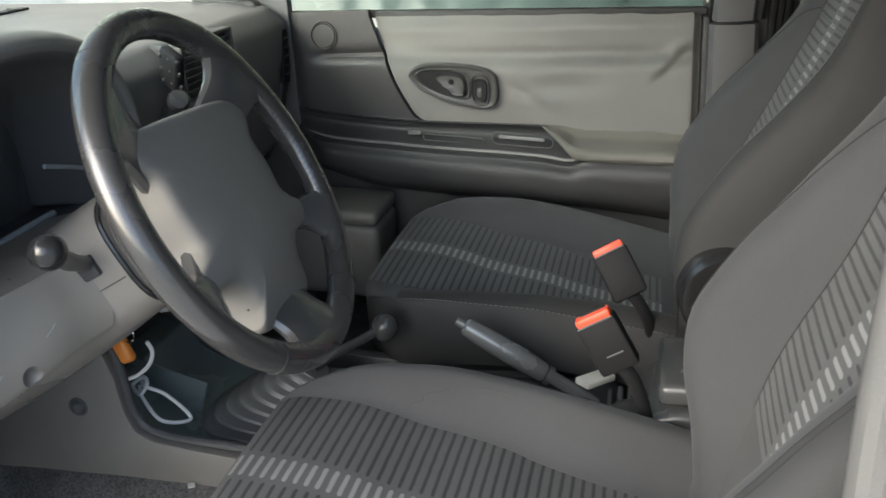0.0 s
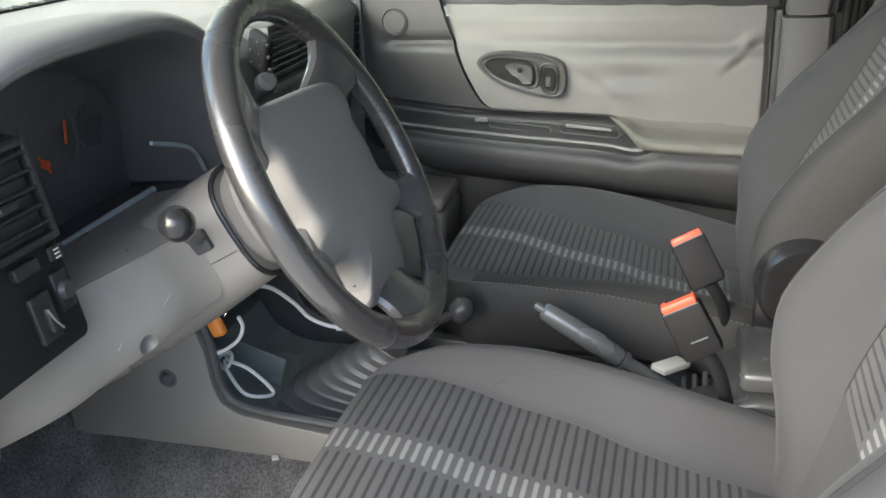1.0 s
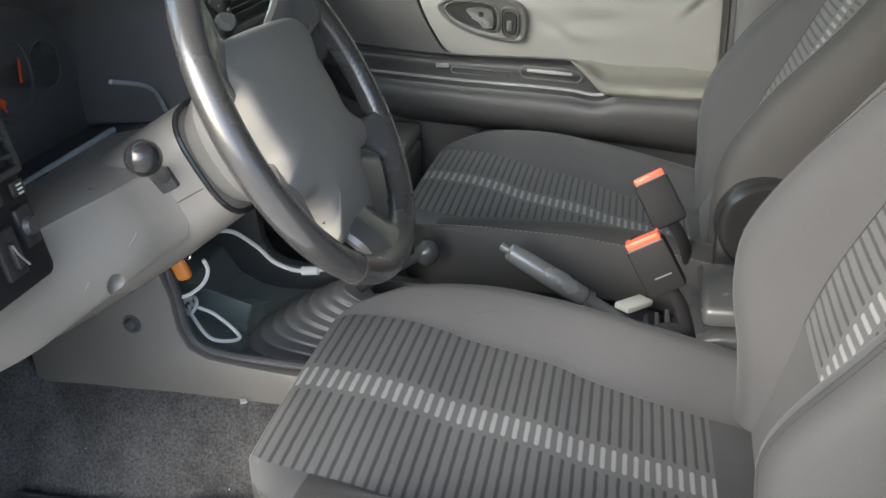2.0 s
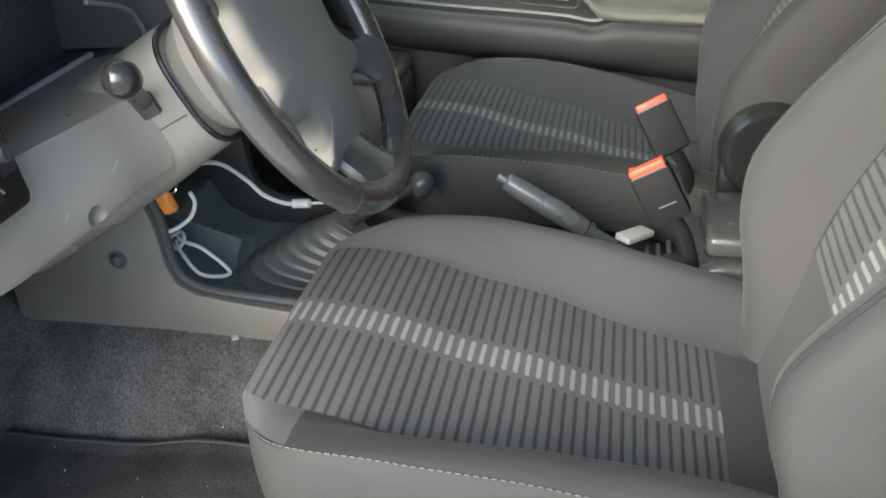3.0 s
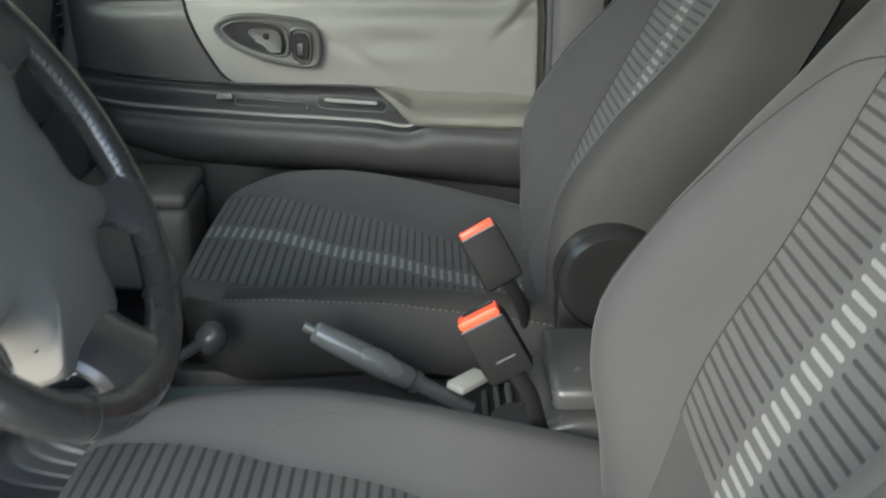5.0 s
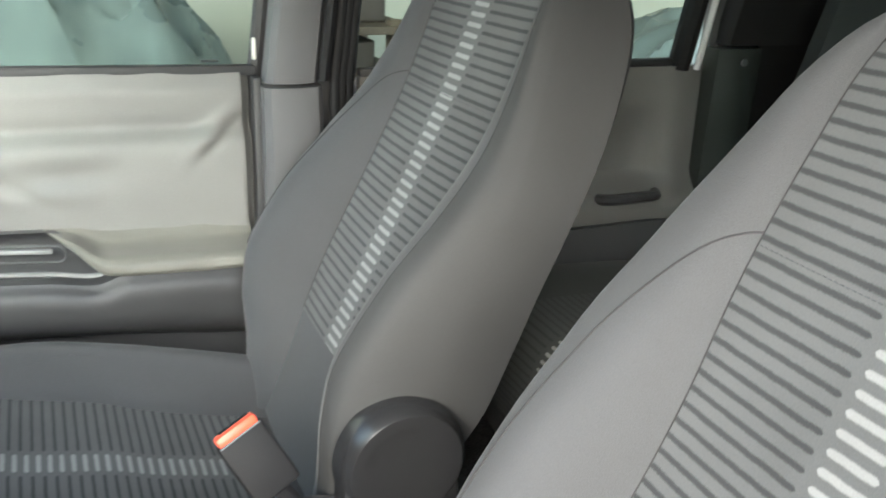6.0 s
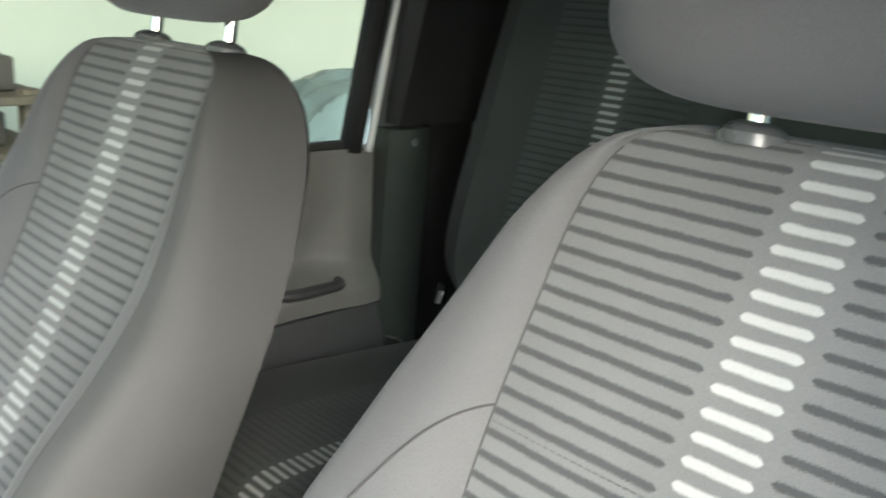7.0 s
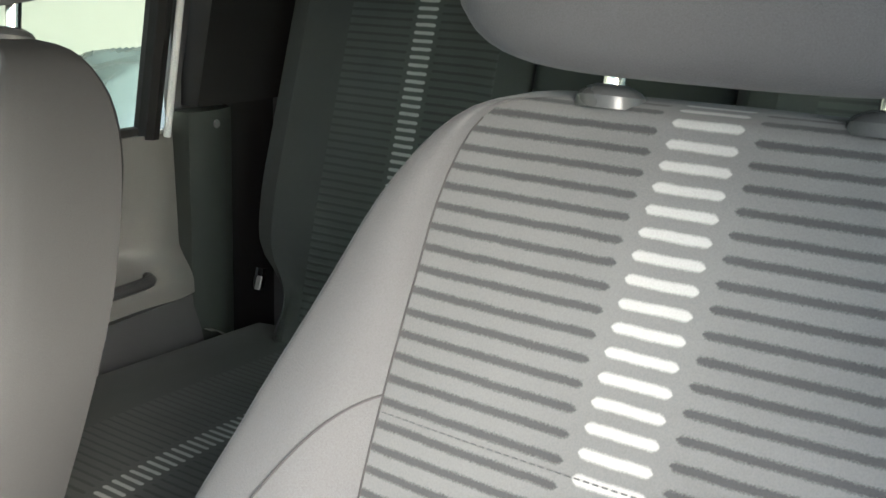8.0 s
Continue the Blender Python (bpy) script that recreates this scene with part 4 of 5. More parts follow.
    for t in np.linspace(-1, 1, 33):
        k = max((1 - abs(t) ** 5) ** 0.5 if abs(t) < 1 else 0.0, 0.05)
        ring = []
        for a in range(28):
            c, s_ = math.cos(2 * math.pi * a / 28), math.sin(2 * math.pi * a / 28)
            px = 0.052 * abs(c) ** 0.75 * (1 if c > 0 else -1) * k
            pz = 0.105 * abs(s_) ** 0.75 * (1 if s_ > 0 else -1) * (0.42 + 0.58 * k)
            ring.append((hx + px + 0.14 * pz, shift + 0.176 * t, low + 0.105 + pz + 0.004 * t * t))
        rows.append(ring)
    part("headrest", loft(rows), CLOTH, seat)
    return seat


make_seat("front_seat", "grey cloth front seat with striped panels and pale dashes", -0.36, False, -0.013)
make_seat("front_seat", "grey cloth front seat with striped panels beside the closed door", 0.36, True, 0.0215)

# ---------------------------------------------------------------- rear bench
bench = thing("rear_bench", "cloth rear bench, shade put into its colour, with striped panels and dashes", "car seat", at=(0, 0, 0))


def bench_part(lo, hi, mid, half):
    """A stretch of the bench from lo to hi: cushion and backrest with a striped panel of that half width about mid."""
    cut = (mid - half, mid + half)
    ys = [lo, lo + 0.012, lo + 0.03] + [cut[0] + (cut[1] - cut[0]) * k / 10 for k in range(11)] + [hi - 0.10, hi - 0.07, hi - 0.03, hi - 0.012, hi]
    ys = sorted(set(ys))
    striped = lambda i, j: 1 if cut[0] - 1e-6 <= ys[j] and ys[j + 1] <= cut[1] + 1e-6 else 0
    puff = lambda y: math.exp(-((hi - 0.06 - y) / 0.05) ** 2) + 0.6 * math.exp(-((y - lo - 0.03) / 0.03) ** 2)
    tuck = lambda y: max(0.0, 1 - min(y - lo, hi - y) / 0.03) ** 2

    waist = lambda z: mix_at(z, [(0.28, 0.065), (0.354, 0.090), (0.404, 0.105), (0.444, 0.085), (0.475, 0.040), (0.52, 0.010), (0.60, 0.0)])

    def skin(prof, name, place, back):
        rows, uvs, arc, last = [], [], 0.0, None
        for p in smooth_line([(x, 0, z) for x, z in prof], 5):
            row = [place(p.x, y, p.z) for y in ys]
            if last is not None:
                arc += (p - last).length
            last = p
            rows.append(row)
            uvs.append([(arc / PITCH, y - mid) for y in ys])
        bm = loft(rows, False, False, striped, uvs)
        low = bmesh.ops.extrude_face_region(bm, geom=bm.faces[:])
        bmesh.ops.translate(bm, vec=back, verts=[g for g in low["geom"] if isinstance(g, bmesh.types.BMVert)])
        part(name, bm, [BENCH_SHADED, BENCH_STRIPE_SHADED], bench)

    skin([(0.735, 0.16), (0.715, 0.24), (0.72, 0.31), (0.745, 0.347), (0.79, 0.360), (0.92, 0.358), (1.06, 0.348), (1.20, 0.336), (1.36, 0.322)], "cushion", lambda x, y, z: (x, y, z + 0.014 * puff(y) - 0.035 * tuck(y)), (0.02, 0, -0.08))
    skin([(1.325, 0.29), (1.338, 0.38), (1.365, 0.48), (1.405, 0.62), (1.45, 0.76), (1.495, 0.90), (1.525, 0.99), (1.545, 1.03), (1.58, 1.05), (1.62, 1.04)], "backrest", lambda x, y, z: (x - 0.028 * puff(y) + 0.05 * tuck(y), y - waist(z) * ease(hi - 0.16, hi, y), z), (0.08, 0, -0.01))


bench_part(0.158, 0.655, 0.345, 0.16)
bench_part(-0.655, -0.19, -0.44, 0.13)
part("middle_pad", box((0.10, 0.335, 0.72), (1.525, -0.014, 0.66), 0.02, 3, Matrix.Rotation(radians(17), 4, "Y")), BENCH_SHADED, bench)
part("middle_cushion", box((0.62, 0.335, 0.12), (1.05, -0.016, 0.285), 0.03, 3), BENCH_SHADED, bench)
part("bench_base", box((0.52, 1.28, 0.20), (1.06, 0, 0.14), 0.02), BLACK, bench)
strap = thing("rear_seat_belt", "grey webbing belt hanging before the rear bench", "seat belt")
part("webbing", sheet(lambda u, v: (1.395 + 0.17 * v, -0.285 + 0.06 * u, 0.60 + 0.55 * v), 2, 14, (0.002, 0, 0)), GREYPAINT, strap)

lap = thing("rear_lap_belt", "pale webbing lap belt lying beside the rear bench", "seat belt")
part("webbing", sheet(lambda u, v: (1.268 + 0.105 * u, 0.658 + 0.020 * v, 0.338 - 0.068 * u + 0.006 * math.sin(6 * u)), 12, 2, (0, 0, -0.002)), LEVER, lap)
part("tongue", box((0.030, 0.010, 0.040), (1.352, 0.612, 0.428), 0.004, 2, Matrix.Rotation(radians(20), 4, "Y")), GLOSS, lap)
part("tongue_plate", box((0.004, 0.012, 0.026), (1.338, 0.603, 0.424), 0.001, 1, Matrix.Rotation(radians(20), 4, "Y")), STEEL, lap)

# ---------------------------------------------------------------- dashboard
dash = thing("dashboard", "grey plastic dashboard with instrument hood and vents", "dashboard")
prof = [(-1.04, 0.30), (-1.04, 0.70), (-1.36, 0.72), (-1.36, 0.792), (-1.25, 0.797), (-0.95, 0.790), (-0.62, 0.785), (-0.535, 0.770), (-0.50, 0.735), (-0.505, 0.66), (-0.53, 0.55), (-0.55, 0.47), (-0.60, 0.42), (-0.70, 0.36)]
part("body", prism(prof, "y", -0.10, 0.69, 0.012, 3), DASH_TOP, dash)
prof_l = [(-1.04, 0.30), (-1.04, 0.70), (-1.36, 0.72), (-1.36, 0.792), (-1.25, 0.797), (-0.95, 0.790), (-0.66, 0.785), (-0.61, 0.74), (-0.60, 0.60), (-0.56, 0.50), (-0.58, 0.44), (-0.70, 0.36)]
part("driver_body", prism(prof_l, "y", -0.70, -0.102, 0.01, 2), DASH_TOP, dash)

part("defroster_slot", box((0.035, 1.16, 0.006), (-1.06, 0.0, 0.794), 0.002, 1), CASE, dash, "dark defroster slot")
for k in range(24):
    part("slot_fin", box((0.037, 0.004, 0.003), (-1.06, -0.552 + 0.048 * k, 0.7975), 0, 1), DARK, dash)

# instrument hood: a thick arched shell over the gauges
HY = -0.385


def hood_ring(x, w, zc, h, n=28):
    out = []
    for k in range(n + 1):
        a = math.pi * k / n
        c, s = math.cos(a), math.sin(a)
        out.append((x, HY - w * abs(c) ** 0.62 * (1 if c > 0 else -1), zc + h * abs(s) ** 0.55))
    return out


outer = [hood_ring(-0.80, 0.315, 0.60, 0.205), hood_ring(-0.70, 0.312, 0.60, 0.228), hood_ring(-0.60, 0.308, 0.60, 0.245), hood_ring(-0.52, 0.304, 0.60, 0.257), hood_ring(-0.46, 0.300, 0.60, 0.262)]
lip = []
for k in range(13):
    a = math.pi * k / 12
    off = 0.016 * (1 - math.cos(a))
    lip.append(hood_ring(-0.436 + 0.036 * math.sin(a), 0.296 - off, 0.60, 0.262 - off))
inner = [hood_ring(-0.47, 0.260, 0.60, 0.222), hood_ring(-0.52, 0.254, 0.60, 0.208), hood_ring(-0.575, 0.246, 0.60, 0.19)]
outer += lip
n_out = len(outer) - 5
part("instrument_hood", loft(outer + inner, False, False, lambda i, j: 1 if i >= n_out else 0), [DASH_TOP, CAVITY], dash, "rounded dark instrument hood")
cluster = part("gauge_panel", box((0.02, 0.50, 0.24), (-0.585, HY, 0.69), 0.004), CAVITY, dash, "black gauge panel, greyed as by haze")
for gy, gz, r in ((-0.29, 0.705, 0.055), (-0.41, 0.705, 0.055), (-0.205, 0.70, 0.032), (-0.49, 0.70, 0.032)):
    part("gauge_ring", lathe([(r * 0.93, 0.0), (r * 0.95, 0.003), (r, 0.003), (r * 1.02, 0.0)], 40, axis_to((1, 0, 0.1), (-0.574, gy, gz))), CAVITY, cluster)
    for k in range(9):
        a = radians(225 - 270 * k / 8)
        part("tick", box((0.001, 0.0018, 0.008), (-0.5725, gy + r * 0.8 * math.cos(a), gz + r * 0.8 * math.sin(a)), 0, 1, Matrix.Rotation(a - math.pi / 2, 4, "X")), LEVER, cluster)
part("needle_hub", lathe([(0.002, 0.006), (0.005, 0.006), (0.0065, 0.0)], 20, axis_to((1, 0, 0.1), (-0.571, -0.312, 0.677))), NEEDLE, cluster)
part("needle", box((0.002, 0.003, 0.030), (-0.570, -0.312, 0.676), 0, 1, Matrix.Rotation(radians(35), 4, "X")), NEEDLE, cluster)
part("needle", box((0.002, 0.003, 0.030), (-0.570, -0.262, 0.706), 0, 1, Matrix.Rotation(radians(-8), 4, "X")), NEEDLE, cluster)
part("gauge_lens", sheet(lambda u, v: (-0.548 + 0.03 * v, HY - 0.19 + 0.38 * u, 0.61 + 0.17 * v), 8, 4, (-0.002, 0, 0)), LENS, cluster).visible_shadow = False
part("lower_lip", prism([(-0.58, 0.592), (-0.50, 0.600), (-0.43, 0.600), (-0.41, 0.596), (-0.43, 0.585), (-0.58, 0.57)], "y", -0.58, -0.13, 0.003, 2), DARK, dash)
part("lip_edge", tube([(-0.50, -0.40, 0.606), (-0.50, -0.195, 0.609)], 0.0048, 8), PALE, dash, "pale shiny lip under the gauges")
part("bezel_edge", tube(smooth_line([(-0.455, -0.25, 0.690), (-0.452, -0.165, 0.660), (-0.45, -0.137, 0.620)], 6), 0.003, 8), PALE, dash, "shiny edge beside the gauges")

# outer switch and vent panel beside the driver's doorway
side = thing("switch_panel", "black vent and switch panel at the dashboard's end", "switch panel")
face = Matrix.Translation((-0.385, -0.615, 0.680)) @ Matrix.Rotation(radians(-10), 4, "Y")


def face_box(name, sy, sz, y, z, d, t, m, parent, bev=0.003, label=""):
    bm = box((t, sy, sz), (d, y, z), bev, 2)
    bmesh.ops.transform(bm, matrix=face, verts=bm.verts)
    return part(name, bm, m, parent, label)


panel = face_box("face_plate", 0.155, 0.215, 0, 0, -0.03, 0.06, CASE, side, 0.012)
vent = face_box("vent_well", 0.112, 0.085, 0.004, 0.052, 0.001, 0.004, RUBBER, side)
for a, b, c, d in ((0.124, 0.008, 0.004, 0.098), (0.124, 0.008, 0.004, 0.006)):
    face_box("vent_frame", a, b, c, d, 0.006, 0.012, VENT, side)
for c in (-0.056, 0.064):
    face_box("vent_frame", 0.007, 0.10, c, 0.052, 0.006, 0.012, VENT, side)
for k in range(5):
    bm = box((0.016, 0.112, 0.0035), (0.006, 0.004, 0.018 + 0.017 * k), 0.001, 1, Matrix.Rotation(radians(-25), 4, "Y"))
    bmesh.ops.transform(bm, matrix=face, verts=bm.verts)
    part("vent_slat", bm, VENT, side)
face_box("vent_tab", 0.024, 0.008, 0.01, 0.048, 0.016, 0.008, VENT, side)
face_box("air_dial", 0.034, 0.014, 0.015, -0.012, 0.003, 0.010, VENT, side)
face_box("mirror_switch", 0.028, 0.048, 0.018, -0.062, 0.002, 0.008, VENT, side)
face_box("mirror_knob", 0.010, 0.026, 0.018, -0.064, 0.009, 0.008, VENT, side, 0.003, "grey rocker")
# a thin pale tube stands in for the highlight on the rocker
part("rocker_glint", tube(smooth_line([face @ Vector((0.0145, 0.012, -0.052)), face @ Vector((0.0150, 0.016, -0.064)), face @ Vector((0.0145, 0.024, -0.076))], 5), 0.0012, 6), LEVER, side, "pale curved line painted as the rocker's glint")
face_box("dimmer", 0.022, 0.040, 0.052, -0.048, 0.002, 0.008, VENT, side)
bm = lathe([(0.003, 0.006), (0.008, 0.006), (0.010, 0.0)], 18)
bmesh.ops.transform(bm, matrix=face @ Matrix.Translation((0.006, 0.052, -0.048)) @ Matrix.Rotation(radians(90), 4, "Y"), verts=bm.verts)
part("dimmer_wheel", bm, BLACK, side)
face_box("blank_cover", 0.018, 0.016, 0.060, -0.012, 0.002, 0.006, VENT, side)
for k in range(3):
    face_box("mark_bar", 0.007, 0.0015, 0.060, -0.009 - 0.004 * k, 0.0055, 0.001, OFFWHITE, side, 0)

# lower cover under the gauges and round the column
knee = thing("knee_cover", "scuffed grey plastic lower dash cover by the driver's knees", "dash cover")


def knee_point(u, v):
    """The panel under the gauges: it swells towards the column in a wide hollow curve and rolls under at its lower edge."""
    y = -0.70 + 0.318 * u
    near = 0.062 * ease(-0.62, -0.395, y) ** 1.6 + 0.018 * max(0.0, (y + 0.425) / 0.043) ** 2.2
    x0, x1 = -0.415 + near, -0.40 + near - 0.05 * ease(-0.55, -0.70, y)
    z0, z1 = 0.600 + 0.30 * near, 0.475 + 0.62 * near
    x = x0 + (x1 - x0) * v + 0.020 * math.sin(math.pi * v) - 0.10 * ease(0.82, 1.0, v)
    return (x, y, z0 + (z1 - z0) * v - 0.02 * ease(0.82, 1.0, v))


knee_panel = part("cover", sheet(knee_point, 90, 30, (-0.02, 0, 0)), DASH_LOW, knee)


def shelf_point(u, v):
    """From the cover's upper edge back to the pale lip under the gauges."""
    y = -0.555 + 0.34 * u
    x, _, z = knee_point(min(1.0, (y + 0.70) / 0.318), 0.0)
    return (x + (-0.492 - x) * v, y, z + (0.606 - z) * v + 0.003 + 0.006 * math.sin(math.pi * v))


part("upper_cover", sheet(shelf_point, 60, 12, (0, 0, -0.004)), DASH_LOW, knee)
for k, (a, v) in enumerate(((0.775, 0.42), (0.79, 0.40), (0.60, 0.55))):
    p0, p1 = (Vector(knee_point(a + d, v + e)) + Vector((0.0006, -0.0003, 0)) for d, e in ((0.0, 0.03), (0.035 - 0.008 * k, -0.02)))
    scuff = bmesh.new()
    add_bar(scuff, [p0, p1], 0.0005)
    part("scratch", scuff, PALE, knee, "thin pale scratch")
bore = Vector((0.75, -0.1, -0.66)).normalized()                # screw hole near the cover's lower edge
drill = Vector((-0.3545, -0.474, 0.5275))
carve(knee_panel, tube([drill - bore * 0.012, drill + bore * 0.03], 0.0115, 28))
part("screw", lathe([(0.002, -0.002), (0.0045, -0.001), (0.006, 0.001), (0.0075, -0.002)], 16, axis_to(bore, drill - bore * 0.0125)), DARK, knee)
part("inner_cover", sheet(lambda u, v: (-0.415 + 0.015 * v - 0.10 * ease(0.82, 1.0, v), -0.385 + 0.185 * u, 0.600 - 0.125 * v), 12, 16, (-0.02, 0, 0)), DASH_LOW, knee)
part("end_cover", prism([(-0.52, 0.575), (-0.385, 0.575), (-0.40, 0.50), (-0.44, 0.43), (-0.50, 0.36), (-0.56, 0.30), (-0.66, 0.28), (-0.66, 0.575)], "y", -0.70, -0.655, 0.012, 3), DASH_LOW, knee)

column = thing("steering_column", "grey plastic steering column cover with stalk switch", "steering column")
WC = Vector((-0.177, -0.303, 0.686))
TILT_W = radians(28)
AX = Vector((-math.cos(TILT_W), 0, -math.sin(TILT_W)))          # from the wheel down the column
UPW = Vector((-math.sin(TILT_W), 0, math.cos(TILT_W)))
SIDE = Vector((0, 1, 0))


def col_ring(t, w, up, dn, n=32, p=3.2):
    out = []
    for k in range(n):
        a = 2 * math.pi * k / n
        c, s = math.cos(a), math.sin(a)
        y = w * abs(c) ** (2 / p) * (1 if c > 0 else -1)
        h = (up if s > 0 else dn) * abs(s) ** (2 / p) * (1 if s > 0 else -1)
        out.append(WC + AX * t + SIDE * y + UPW * h)
    return out


part("shroud", loft([col_ring(0.122, 0.070, 0.058, 0.066), col_ring(0.124, 0.078, 0.066, 0.074), col_ring(0.135, 0.081, 0.070, 0.078), col_ring(0.22, 0.086, 0.066, 0.090), col_ring(0.32, 0.094, 0.055, 0.100), col_ring(0.46, 0.10, 0.05, 0.108)]), DASH_LOW, column, "scuffed grey column shroud")
part("shroud_seam", tube([WC + AX * t + SIDE * -(mix_at(t, [(0.135, 0.081), (0.22, 0.086), (0.32, 0.094), (0.46, 0.10)]) - 0.0003) + UPW * -0.022 for t in np.linspace(0.13, 0.42, 12)], 0.0007, 6), DARK, column)
part("shroud_collar", tube(col_ring(0.124, 0.079, 0.067, 0.075), 0.0035, 8, True), GLOSS, column, "glossy dark edge of the shroud")
part("hub_cover", loft([col_ring(0.030, 0.070, 0.066, 0.066, p=2.2), col_ring(0.045, 0.086, 0.082, 0.084, p=2.2), col_ring(0.095, 0.088, 0.080, 0.084, p=2.2), col_ring(0.125, 0.070, 0.06, 0.066, p=2.4)]), AIRBAG, column, "smooth grey hub back cover")
part("stalk_slot", box((0.034, 0.010, 0.026), (-0.328, -0.3865, 0.613), 0.003, 2, Matrix.Rotation(radians(-28), 4, "Y")), BLACK, column)
tip = Vector((-0.269, -0.513, 0.687))
root = WC + AX * 0.17 - SIDE * 0.07 + UPW * 0.01
stalk = part("stalk", tube(smooth_line([root, root.lerp(tip, 0.5) + Vector((0, 0, -0.004)), tip], 5), [0.009] * 5 + [0.010] * 3 + [0.012] * 3, 12), BLACK, column)
part("stalk_knob", lathe([(0.001, 0.0190), (0.005, 0.0183), (0.0095, 0.0162), (0.0135, 0.0130), (0.0165, 0.0085), (0.018, 0.003), (0.018, -0.003), (0.0165, -0.0085), (0.0135, -0.0130), (0.0105, -0.017)], 32, axis_to(tip - root, tip)), GLOSS, stalk, "glossy black stalk knob")
rtip = WC + AX * 0.17 + SIDE * 0.20 + UPW * 0.03
part("stalk", tube([WC + AX * 0.17 + SIDE * 0.07, rtip], 0.009, 12), BLACK, column)

# ---------------------------------------------------------------- steering wheel
wheel = thing("steering_wheel", "worn black leather steering wheel with wide spokes, grey pad", "steering wheel")


WHEEL_AT = Vector((-0.178, -0.302, 0.682))
WT, WY = radians(26.7), radians(-2.85)                          # rake of the wheel, and its turn in plan
W_AX = Vector((-math.cos(WT) * math.cos(WY), math.cos(WT) * math.sin(WY), -math.sin(WT)))
W_SIDE = Vector((math.sin(WY), math.cos(WY), 0))
W_UP = W_SIDE.cross(W_AX) * (1 if W_SIDE.cross(W_AX).z > 0 else -1)
STEER = radians(-4)                                             # the wheel is steered a little to the passenger


def on_wheel(y, h, d=0.0):
    """A point of the wheel: y to the passenger, h up in its plane, d towards the driver."""
    c, s = math.cos(STEER), math.sin(STEER)
    return WHEEL_AT + W_SIDE * (y * c - h * s) + W_UP * (y * s + h * c) - W_AX * d


RW = 0.204


def rim_radius(k):
    """The rim swells where the thumbs rest, above the upper spokes."""
    a = k * 5.0
    return 0.0172 + 0.0016 * (math.exp(-((a - 50) / 14) ** 2) + math.exp(-((a - 130) / 14) ** 2))


part("rim", tube([on_wheel(RW * math.cos(2 * math.pi * k / 72), RW * math.sin(2 * math.pi * k / 72)) for k in range(72)], [rim_radius(k) for k in range(72)], 16, True), LEATHER, wheel, "worn glossy black leather rim")


PAD = [(0.0, 0.102), (0.07, 0.101), (0.112, 0.097), (0.131, 0.082), (0.127, 0.065), (0.114, 0.046), (0.117, 0.008), (0.113, -0.028), (0.127, -0.046), (0.146, -0.060), (0.139, -0.077), (0.115, -0.083), (0.090, -0.085), (0.069, -0.102), (0.064, -0.125), (0.068, -0.148), (0.035, -0.156)]
PAD_LINE = smooth_line([(y, h, 0) for y, h in PAD] + [(-y, h, 0) for y, h in PAD[:0:-1]], 5, True)


def pad_ring(sc, d):
    """Outline of the pad: wide above, with an ear over each lower spoke and a tab below that drops back."""
    out = []
    soft = 1 - ease(0.55, 0.97, sc)                             # towards the middle the outline turns into an oval
    for p in PAD_LINE:
        a = math.atan2(p.y + 0.01, p.x)
        y, h = p.x + (0.118 * math.cos(a) - p.x) * soft, p.y + 0.01 + (0.112 * math.sin(a) - p.y - 0.01) * soft
        out.append(on_wheel(y * sc, h * sc - 0.01, d - 0.012 * (1 - ease(-0.15, -0.085, h * sc - 0.01))))
    return out


part("pad", loft([pad_ring(*q) for q in ((0.96, -0.045), (0.99, -0.026), (1.0, -0.016), (0.995, -0.011), (0.982, -0.007), (0.96, -0.004), (0.93, -0.002), (0.88, 0.0), (0.78, 0.0025), (0.62, 0.0045), (0.42, 0.0058), (0.2, 0.0064), (0.05, 0.0066))]), AIRBAG, wheel, "scuffed grey horn pad")
for a, r0, w0, w1, flare in ((39, 0.095, 0.046, 0.037, 0.014), (141, 0.095, 0.046, 0.037, 0.014), (-27, 0.10, 0.028, 0.021, 0.012), (-153, 0.10, 0.028, 0.021, 0.012), (-90, 0.12, 0.066, 0.050, 0.014)):
    ca, sa = math.cos(radians(a)), math.sin(radians(a))
    rings = []
    for t in np.linspace(0, 1, 11):
        r = r0 + (RW - r0) * t
        w = w0 + (w1 - w0) * math.sin(math.pi * min(1.0, t * 1.1)) ** 0.8 + flare * ease(0.55, 1.0, t)
        d = -0.028 + 0.028 * ease(0.0, 1.0, t)
        ring = []
        for k in range(16):
            b = 2 * math.pi * k / 16
            cb, sb = math.cos(b), math.sin(b)
            ring.append(on_wheel(r * ca - w * sa * cb, r * sa + w * ca * cb, d + 0.013 * abs(sb) ** 0.7 * (1 if sb > 0 else -1)))
        rings.append(ring)
    part("spoke", loft(rings), SPOKE, wheel)
for a in (60, 123, -56, -124):
    ca, sa = math.cos(radians(a)), math.sin(radians(a))
    part("rim_seam", tube([on_wheel((RW + 0.0178 * math.cos(t)) * ca, (RW + 0.0178 * math.cos(t)) * sa, 0.0178 * math.sin(t)) for t in np.linspace(0, 2 * math.pi, 17)[:-1]], 0.0009, 5, True), SEAM, wheel)

# hand-sewn stitches on the inside of the rim
bm = bmesh.new()
for k in range(46):
    a = radians(-34 + 104 * k / 45)
    for q in (-1, 1):
        p0, p1 = (on_wheel((RW - 0.0171 * math.cos(e)) * math.cos(a + e * 0.05), (RW - 0.0171 * math.cos(e)) * math.sin(a + e * 0.05), 0.0174 * math.sin(e) + 0.004) for e in (q * 0.05, q * 0.38))
        add_bar(bm, [p0, p1], 0.0004)
